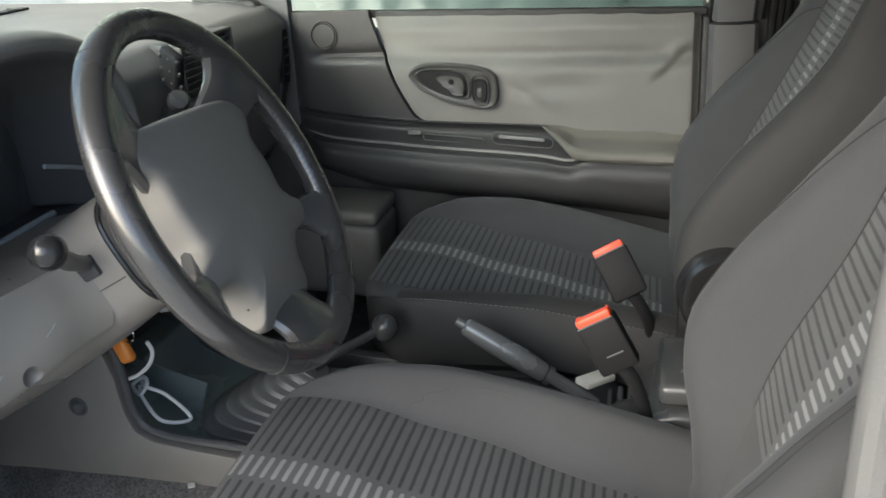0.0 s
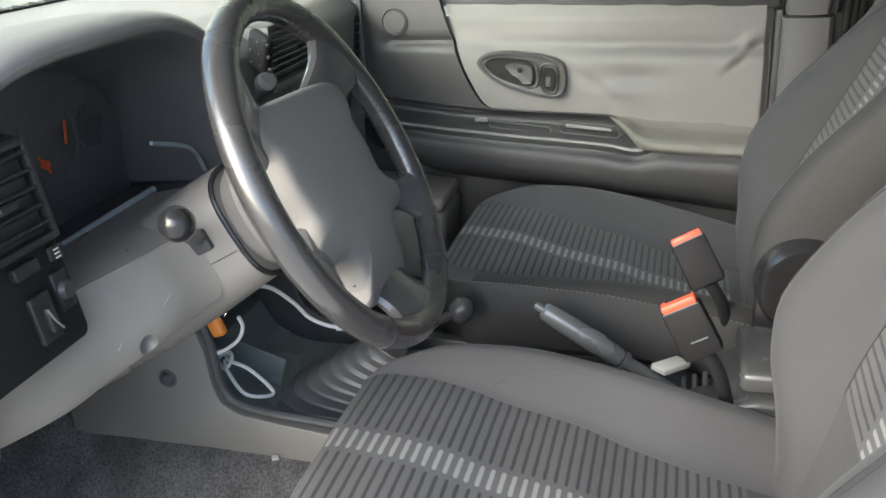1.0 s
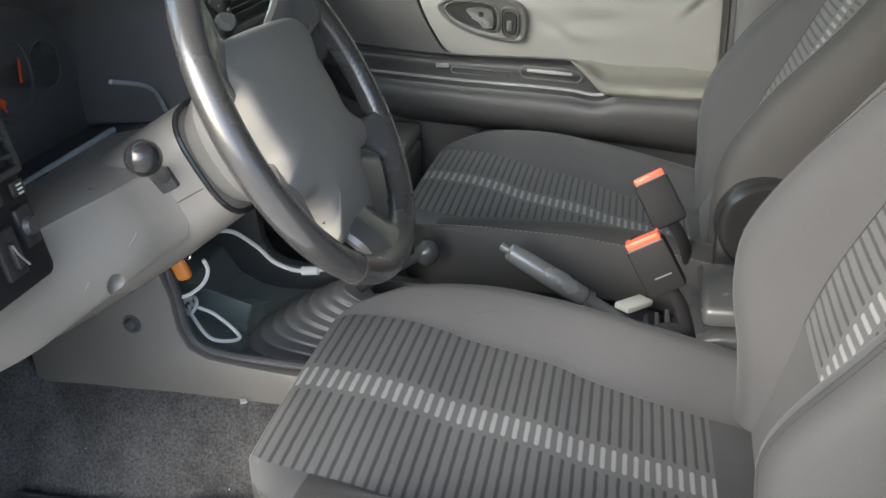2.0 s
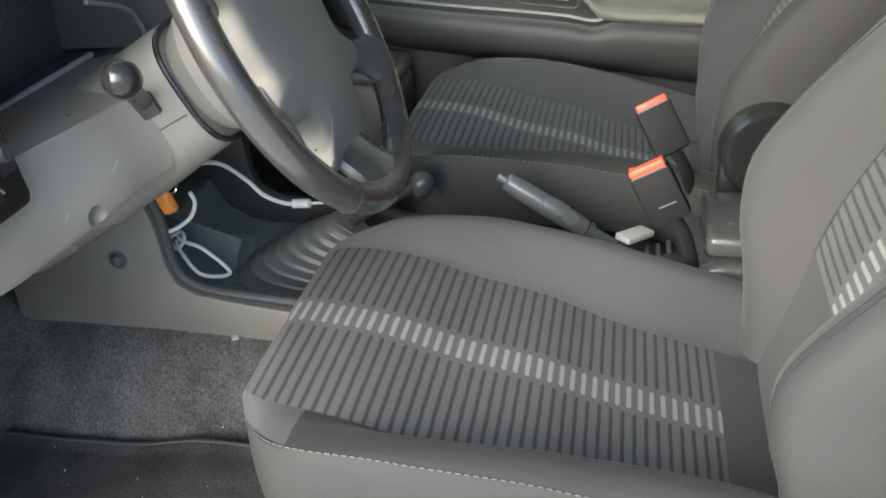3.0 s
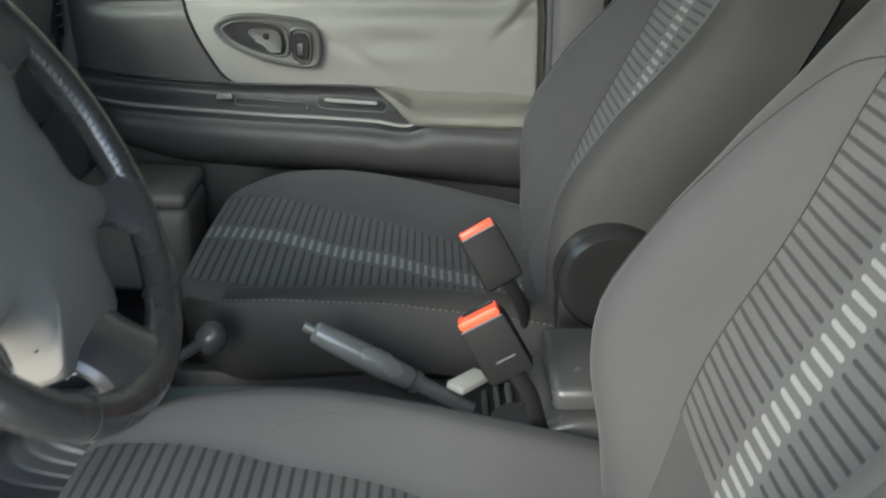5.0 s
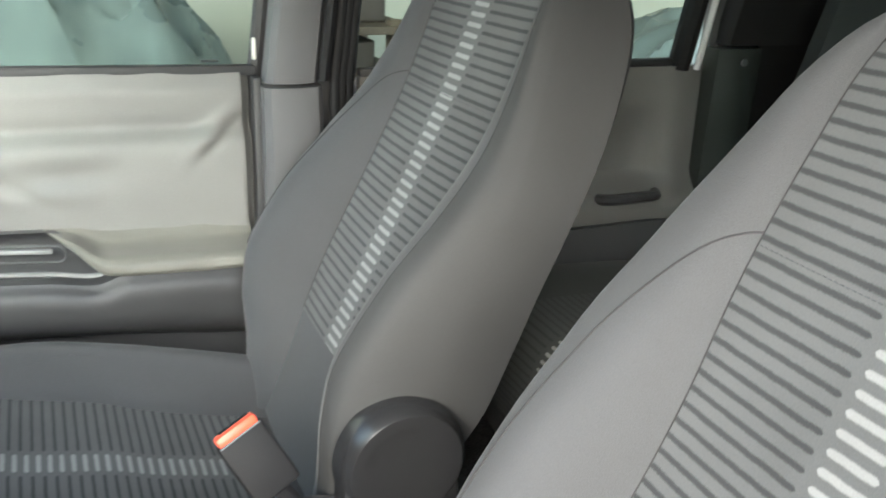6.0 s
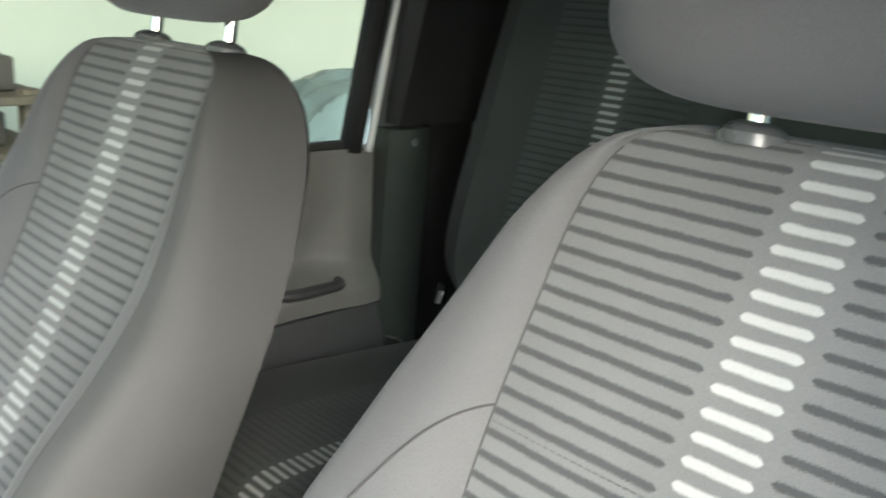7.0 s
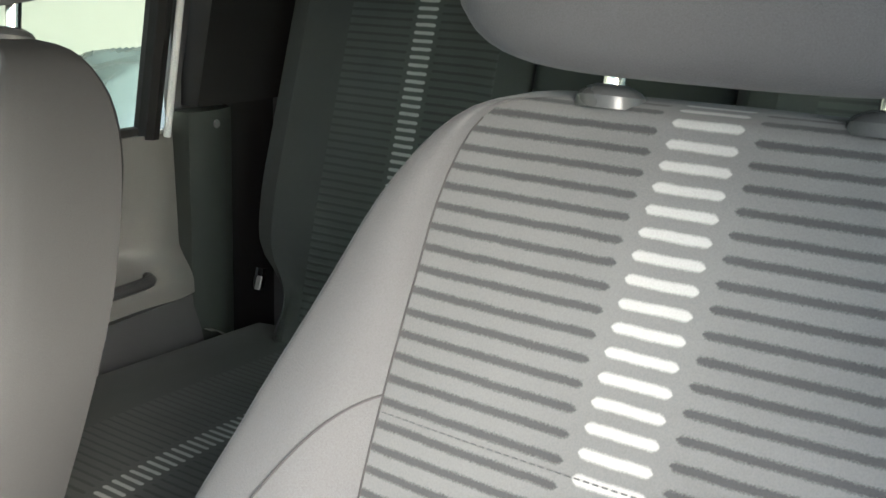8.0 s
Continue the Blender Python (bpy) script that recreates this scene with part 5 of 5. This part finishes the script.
part("stitching", bm, SEAM, wheel, "row of dark stitches inside the rim")

# ---------------------------------------------------------------- passenger side of the dash
vent2 = thing("dash_vent", "black slatted centre vent with chrome-edged frame", "air vent")
part("vent_box", box((0.05, 0.19, 0.10), (-0.510, 0.265, 0.722), 0.008), BLACK, vent2)
for k in range(7):
    part("vent_slat", box((0.016, 0.172, 0.003), (-0.482, 0.265, 0.689 + 0.0112 * k), 0.001, 1, Matrix.Rotation(radians(-20), 4, "Y")), SILVER, vent2)
for y, z, sy, sz in ((0.265, 0.770, 0.190, 0.006), (0.170, 0.722, 0.006, 0.10), (0.360, 0.722, 0.006, 0.10)):
    part("vent_frame", box((0.022, sy, sz), (-0.484, y, z), 0.002, 2), BLACK, vent2)
part("vent_ledge", box((0.045, 0.205, 0.014), (-0.490, 0.265, 0.669), 0.004), GREYPAINT, vent2)
for k in range(3):
    part("slat_divider", box((0.008, 0.003, 0.076), (-0.488, 0.222 + 0.043 * k, 0.722), 0.001, 1), BLACK, vent2)
mount = thing("phone_mount", "black phone mount with a ridged clamp and round joint", "phone mount")
mp = Vector((-0.46, 0.105, 0.705))
clamp_axis = (0.55, -0.75, 0.35)
part("arm", tube(smooth_line([(-0.51, 0.14, 0.665), (-0.48, 0.118, 0.668), mp + Vector((0, 0, -0.012))], 5), 0.010, 12), DARK, mount)
joint = part("joint", lathe([(0.004, 0.014), (0.014, 0.014), (0.017, 0.010), (0.018, 0.004), (0.015, 0.0), (0.015, -0.006), (0.018, -0.010), (0.016, -0.014)], 28, axis_to(clamp_axis, mp + Vector((0.004, -0.004, -0.012)))), SHINY, mount, "round ribbed joint")
clamp = part("clamp", box((0.052, 0.020, 0.064), mp + Vector((-0.006, 0.010, 0.036)), 0.008, 3, Matrix.Rotation(radians(-34), 4, "Z") @ Matrix.Rotation(radians(18), 4, "Y")), CASE, mount)
for k in range(9):
    q = mp + Vector((0.006, -0.006, 0.012)) + Vector((-0.020 * (k % 3) + 0.012, -0.006 + 0.010 * (k % 3), 0.019 * (k // 3) + 0.004 * (k % 3)))
    part("stud", lathe([(0.001, 0.004), (0.002, 0.0035), (0.003, 0.0), (0.003, -0.006)], 10, axis_to(clamp_axis, q)), BLACK, clamp)
radio = thing("centre_stack", "dark centre stack with knobs below the vent", "dash controls")
part("fascia", box((0.04, 0.40, 0.18), (-0.515, 0.14, 0.565), 0.01), BLACK, radio)
for k in range(3):
    part("knob", lathe([(0.004, 0.016), (0.013, 0.016), (0.016, 0.012), (0.017, 0.0)], 24, axis_to((1, 0, 0.2), (-0.494, -0.02 + 0.08 * k, 0.53))), DARK, radio)
part("button_row", box((0.008, 0.20, 0.022), (-0.495, 0.06, 0.60), 0.003), DARK, radio)
for k in range(6):
    part("button", box((0.007, 0.020, 0.011), (-0.494, 0.135 + 0.031 * k, 0.634), 0.002, 1), GREYPAINT if k % 3 == 1 else DARK, radio)
part("white_marker", box((0.008, 0.014, 0.018), (-0.491, 0.255, 0.60), 0.002), OFFWHITE, radio)
kick = thing("foot_vent_box", "grey plastic box at the front of the passenger footwell", "trim box")
part("cover", box((0.20, 0.16, 0.17), (-0.385, 0.60, 0.248), 0.018, 3, Matrix.Rotation(radians(4), 4, "Y")), GREY_SHADED, kick)
part("lid", box((0.204, 0.164, 0.034), (-0.3835, 0.60, 0.347), 0.014, 3, Matrix.Rotation(radians(4), 4, "Y")), GREY_SHADED, kick)
part("dash_end", prism([(-0.72, 0.36), (-0.70, 0.80), (-0.56, 0.785), (-0.515, 0.74), (-0.51, 0.60), (-0.54, 0.50), (-0.60, 0.40)], "y", 0.655, 0.692, 0.008, 2), RUBBER, dash)

side_vent = part("side_vent", box((0.012, 0.030, 0.115), (-0.506, 0.668, 0.665), 0.004, 2, Matrix.Rotation(radians(-9), 4, "X")), CASE, dash, "narrow dark side vent")
for k in range(5):
    part("vent_slat", box((0.006, 0.024, 0.003), (-0.4995, 0.668 + 0.003 * (k - 2), 0.627 + 0.019 * k), 0.001, 1, Matrix.Rotation(radians(-25), 4, "Y")), DARK, side_vent)

# ---------------------------------------------------------------- console
console = thing("centre_console", "grey plastic console with dark tray and rear box", "console")
side_poly = [(-0.72, 0.17), (-0.72, 0.46), (-0.52, 0.46), (-0.475, 0.40), (-0.463, 0.355), (-0.459, 0.300), (-0.447, 0.270), (-0.420, 0.255), (-0.36, 0.246), (-0.283, 0.237), (-0.10, 0.225), (0.10, 0.222), (0.10, 0.165)]
# darker than the dash cover: the shade on this wall is in its colour
part("side_wall", prism(side_poly, "y", -0.196, -0.172, 0.004, 2), GREY_SHADED, console)
part("side_wall", prism(side_poly, "y", 0.135, 0.159, 0.004, 2), BLACK, console)
rim_line = smooth_line([(-0.475, -0.176, 0.42), (-0.462, -0.176, 0.355), (-0.457, -0.176, 0.300), (-0.443, -0.176, 0.270), (-0.415, -0.176, 0.257), (-0.36, -0.176, 0.249), (-0.10, -0.176, 0.229)], 6)
part("tray_rim", tube(rim_line, 0.007, 10), DARK, console)
part("tray_floor", sheet(lambda u, v: (-0.60 + 0.66 * u, -0.174 + 0.31 * v, 0.205 + 0.18 * max(0, 0.22 - u) * 2.0), 20, 10, (0, 0, -0.02)), TRAY, console)
part("tray_back", box((0.02, 0.31, 0.22), (-0.585, -0.02, 0.36), 0.006), BLACK, console)
part("tray_step", prism([(-0.60, 0.235), (-0.60, 0.30), (-0.535, 0.285), (-0.50, 0.225), (-0.47, 0.205)], "y", -0.172, 0.135, 0.004, 2), TRAY, console)
part("tray_divider", box((0.16, 0.006, 0.06), (-0.50, -0.03, 0.255), 0.002, 1, Matrix.Rotation(radians(18), 4, "Y")), TRAY, console)
part("side_screw", lathe([(0.002, 0.007), (0.007, 0.006), (0.010, 0.003), (0.011, 0.0), (0.015, 0.0), (0.016, -0.003)], 24, axis_to((0, -1, 0), (-0.532, -0.197, 0.307))), DARK, console)
part("middle", prism([(-0.12, 0.17), (-0.12, 0.205), (0.10, 0.21), (0.24, 0.215), (0.26, 0.17)], "y", -0.17, 0.14, 0.01, 2), DARK, console)
part("rear_box", prism([(0.262, 0.15), (0.264, 0.235), (0.272, 0.268), (0.29, 0.289), (0.32, 0.297), (0.56, 0.297), (0.58, 0.15)], "y", -0.100, 0.075, 0.012, 4), SHINY, console, "worn shiny grey rear box")
part("lid", box((0.24, 0.155, 0.034), (0.416, -0.016, 0.321), 0.012, 4), SHINY, console)
for k in range(3):
    part("slot_rib", box((0.008, 0.10, 0.012), (0.225 + 0.016 * k, 0.03, 0.222 + 0.006 * k), 0.002, 1), SILVER if k == 1 else GREYPAINT, console)
part("front_scoop", lathe([(0.024, 0.0), (0.036, 0.012), (0.040, 0.03), (0.034, 0.045), (0.016, 0.05)], 28, Matrix.Translation((0.262, -0.035, 0.215))), SHINY, console)

boot = thing("gear_lever", "gear lever with pleated grey rubber boot and black knob", "gear lever")
b0, b1 = Vector((-0.335, -0.030, 0.206)), Vector((-0.232, -0.018, 0.292))
rings = []
for k in range(65):
    t = k / 64
    c = b0.lerp(b1, t)
    ridge = 0.86 + 0.19 * ease(0.25, 0.75, 1 - abs((k % 8) / 4 - 1))
    a, bb = (0.082 - 0.054 * t) * ridge, (0.084 - 0.056 * t) * ridge
    ex = Vector((1, 0, -0.10)).lerp(Vector((1, 0, -0.60)), t).normalized()
    ring = []
    for q in range(36):
        w = 2 * math.pi * q / 36
        cw, sw = math.cos(w), math.sin(w)
        ring.append(c + ex * a * abs(cw) ** 0.7 * (1 if cw > 0 else -1) + Vector((0, 1, 0)) * bb * abs(sw) ** 0.7 * (1 if sw > 0 else -1))
    rings.append(ring)
part("boot", loft(rings), BOOT, boot, "pleated grey rubber boot", flat=35)
kn = Vector((-0.137, 0.068, 0.325))
part("lever", tube(smooth_line([b1, b1 + Vector((0.03, 0.03, 0.012)), kn], 5), 0.0075, 12), BLACK, boot)
part("knob", lathe([(0.003, 0.022), (0.012, 0.020), (0.020, 0.010), (0.022, 0.0), (0.019, -0.012), (0.012, -0.02)], 28, axis_to((0.3, 0.2, 1), kn)), SHINY, boot)

brake = thing("handbrake", "grey handbrake lever with worn silver grip", "handbrake")
h0, h1 = Vector((0.004, 0.028, 0.355)), Vector((0.205, 0.030, 0.228))
dh = (h1 - h0).normalized()
part("grip", tube([h0, h0 + dh * 0.004, h0 + dh * 0.03, h0 + dh * 0.09, h0 + dh * 0.140, h0 + dh * 0.146], [0.010, 0.0145, 0.0165, 0.0180, 0.0165, 0.013], 18), SILVER, brake, "worn silver-grey grip")
part("button", tube([h0 - dh * 0.014, h0 + dh * 0.002], 0.0065, 12), SILVER, brake)
part("collar", tube([h0 + dh * 0.147, h0 + dh * 0.156], 0.0155, 16), DARK, brake)
part("shaft", tube([h0 + dh * 0.15, h1], 0.0115, 12), SILVER, brake)

box_w = thing("small_box", "small off-white plastic box beside the handbrake", "box")
part("case", box((0.060, 0.030, 0.011), (0.203, 0.048, 0.262), 0.003, 2, Matrix.Rotation(radians(49), 4, "Z") @ Matrix.Rotation(radians(6), 4, "Y")), OFFWHITE, box_w)


def buckle(at, label, lean, marked):
    """Seat-belt buckle: case, red button, flexible stalk."""
    b = thing("seat_belt_buckle", label, "seat belt buckle", "front belt buckles", at=at)
    turn = Matrix.Rotation(radians(lean), 4, "X") @ Matrix.Rotation(radians(-28), 4, "Y")
    case = box((0.056, 0.026, 0.080), (0, 0, -0.043), 0.006, 2)
    bmesh.ops.transform(case, matrix=turn, verts=case.verts)
    part("case", case, CASE, b)
    btn = box((0.049, 0.021, 0.012), (0, -0.002, 0.0), 0.0035, 2)
    bmesh.ops.transform(btn, matrix=turn, verts=btn.verts)
    part("button", btn, RED, b, "orange-red release button")
    lip = box((0.050, 0.002, 0.0022), (0, -0.0128, -0.0055), 0.0005, 1)
    bmesh.ops.transform(lip, matrix=turn, verts=lip.verts)
    part("lip", lip, GREYPAINT, b)
    slot = box((0.038, 0.009, 0.003), (0.002, 0.0035, 0.0055), 0.001, 1)
    bmesh.ops.transform(slot, matrix=turn, verts=slot.verts)
    part("slot", slot, GLOSS, b, "dark latch slot")
    if marked:
        mark = box((0.024, 0.001, 0.002), (0.004, -0.0135, -0.056), 0, 1)
        bmesh.ops.transform(mark, matrix=turn, verts=mark.verts)
        part("mark_bar", mark, GREYPAINT, b)
    foot = turn @ Vector((0, 0, -0.07))
    part("stalk", tube(smooth_line([foot, foot + Vector((0.03, 0.0, -0.05)), Vector((0.09, 0.0, -0.24))], 6), 0.011, 10, False, 0.6), CASE, b)
    return b


buckle((0.216, 0.1375, 0.444), "black seat belt buckle with orange-red button beside passenger cushion", -22, False)
buckle((0.208, -0.096, 0.440), "black seat belt buckle with orange-red button beside driver cushion", -4, True)

# ---------------------------------------------------------------- loose things
cable = thing("charging_cable", "white charging cable hanging from the dash", "cable")
part("lead", tube(smooth_line([(-0.455, -0.06, 0.402), (-0.435, -0.02, 0.385), (-0.405, 0.0, 0.35), (-0.38, 0.0, 0.325), (-0.345, 0.0, 0.312), (-0.315, 0.0, 0.314)], 8), 0.0035, 8), CABLE, cable)
part("plug", tube([(-0.335, 0, 0.312), (-0.332, 0, 0.312), (-0.304, 0, 0.314), (-0.302, 0, 0.314)], [0.003, 0.0075, 0.0075, 0.004], 10), CABLE, cable)
part("tail", tube([(-0.302, 0, 0.314), (-0.275, 0.002, 0.3165)], 0.0024, 8), CABLE, cable)
loop = thing("cable_loop", "short white cable looped in the console tray", "cable")
part("lead", tube(smooth_line([(-0.485, -0.10, 0.30), (-0.470, -0.115, 0.298), (-0.440, -0.11, 0.282), (-0.398, -0.123, 0.252), (-0.43, -0.150, 0.262), (-0.465, -0.135, 0.290), (-0.478, -0.118, 0.300)], 8), 0.003, 8), CABLE, loop)
part("knot", tube(smooth_line([(-0.490, -0.117, 0.302), (-0.476, -0.106, 0.309), (-0.464, -0.120, 0.304), (-0.470, -0.132, 0.294), (-0.482, -0.126, 0.296)], 6, True), 0.0032, 8, True), CABLE, loop)
key_tag = thing("key_tag", "orange tag hanging from the ignition key", "key tag")
part("tag", box((0.024, 0.016, 0.038), (-0.434, -0.20, 0.408), 0.0075, 3, Matrix.Rotation(radians(-20), 4, "Y")), ORANGE, key_tag)
part("ring", tube([(-0.425 + 0.011 * math.cos(a), -0.20, 0.432 + 0.011 * math.sin(a)) for a in np.linspace(0, 2 * math.pi, 19)[:-1]], 0.0016, 6, True), CHROME, key_tag)
lead2 = thing("thin_cable", "thin white cable behind the key tag", "cable")
part("lead", tube(smooth_line([(-0.402, -0.19, 0.418), (-0.400, -0.185, 0.40), (-0.413, -0.18, 0.375), (-0.44, -0.175, 0.353), (-0.475, -0.17, 0.337)], 8), 0.003, 8), CABLE, lead2)
scrap = thing("paper_scrap", "small white paper scrap on the carpet", "scrap")
part("flake", box((0.010, 0.012, 0.002), (-0.366, -0.205, 0.192), 0.0006, 1, Matrix.Rotation(radians(30), 4, "Z")), OFFWHITE, scrap)
pedal = thing("foot_pedal", "worn pedal with ribbed rubber pad in the footwell", "pedal")
part("pad", box((0.012, 0.055, 0.07), (-0.66, -0.52, 0.22), 0.005, 2, Matrix.Rotation(radians(-35), 4, "Y")), RUBBER, pedal)
part("arm", tube([(-0.67, -0.52, 0.24), (-0.76, -0.50, 0.45)], 0.008, 8), STEEL, pedal)

# ---------------------------------------------------------------- outside the windows
covered = thing("covered_car", "car under a pale blue plastic sheet beside the wall", "covered car", at=(0, 0, 0))


def cover_point(u, v):
    x = -3.0 + 3.9 * u
    w = 0.85
    y = 2.75 + w * (2 * v - 1)
    top = mix_at(x, [(-3.0, 0.9), (-1.2, 0.96), (-0.3, 0.90), (0.1, 0.82), (0.3, 0.75), (0.56, 0.60), (0.66, 0.45), (0.9, -0.4)])
    z = -0.44 + (top + 0.44) * (1 - abs(2 * v - 1) ** 5)
    fold = abs(noise.noise(Vector((2.6 * x + 2.2 * y, 1.6 * y - 1.4 * x, 4)))) + 0.45 * abs(noise.noise(Vector((6 * x - 4 * y, 4 * y + 3 * x, 1)))) + 0.2 * abs(noise.noise(Vector((13 * x + 5 * y, 11 * y, 8))))
    return (x, y - 0.12 * fold, z - 0.24 * fold + 0.09)


part("sheet", sheet(cover_point, 190, 110, (0, 0, -0.02)), SHEET, covered)
for k in range(4):
    part("mark_bar", box((0.05 - 0.012 * (k % 2), 0.004, 0.008), (0.505, 1.885, 0.562 - 0.017 * k), 0, 1), BLACK, covered)
covered2 = thing("covered_bundle", "bundle under a pale plastic sheet by the wall", "covered bundle")
part("sheet", sheet(lambda u, v: (2.5 + 1.5 * u, 2.7 + 0.9 * v, -0.44 + (0.44 + 0.44 + 0.12 * math.sin(3 * u)) * (1 - abs(2 * u - 1) ** 4) * (1 - abs(2 * v - 1) ** 6) + 0.03 * noise.noise(Vector((6 * u, 6 * v, 2))) - 0.12 * abs(noise.noise(Vector((5 * u + 3 * v, 4 * v, 7))))), 60, 50, (0, 0, -0.02)), SHEET, covered2)
rack = thing("wood_rack", "rough timber rack stacked with boards against the wall", "rack")
for px in (1.22, 1.56):
    for py in (3.2, 3.7):
        part("post", box((0.07, 0.07, 0.98), (px, py, 0.03), 0.006, 1), WOOD, rack)
for k, pz in enumerate((0.0, 0.26, 0.48)):
    part("shelf_board", box((0.52, 0.65, 0.035), (1.39, 3.45, pz), 0.004, 1), WOOD, rack)
    part("stored_box", box((0.20, 0.30, 0.14), (1.34 + 0.05 * k, 3.42, pz + 0.09), 0.01, 1), DARKWOOD, rack)

# crumbs trodden into the carpet
bm = bmesh.new()
rng = random.Random(7)
for k in range(60):
    x, y = rng.uniform(-0.70, -0.12), rng.uniform(-0.66, -0.21)
    r = rng.uniform(0.0006, 0.0014)
    c = Vector((x, y, floor_height(x, y) + (0.012 if y < -0.33 else 0.0015)))
    vs = [bm.verts.new(c + Vector((rng.uniform(-1, 1), rng.uniform(-1, 1), rng.uniform(-0.2, 0.8))) * r * 1.6) for _ in range(4)]
    for tri in ((0, 1, 2), (0, 2, 3), (0, 3, 1), (1, 3, 2)):
        bm.faces.new([vs[q] for q in tri])
tagged(part("carpet_crumbs", bm, OFFWHITE, None, smooth=False), "tiny pale crumbs scattered over the dark carpet", "crumbs", kind="stuff")
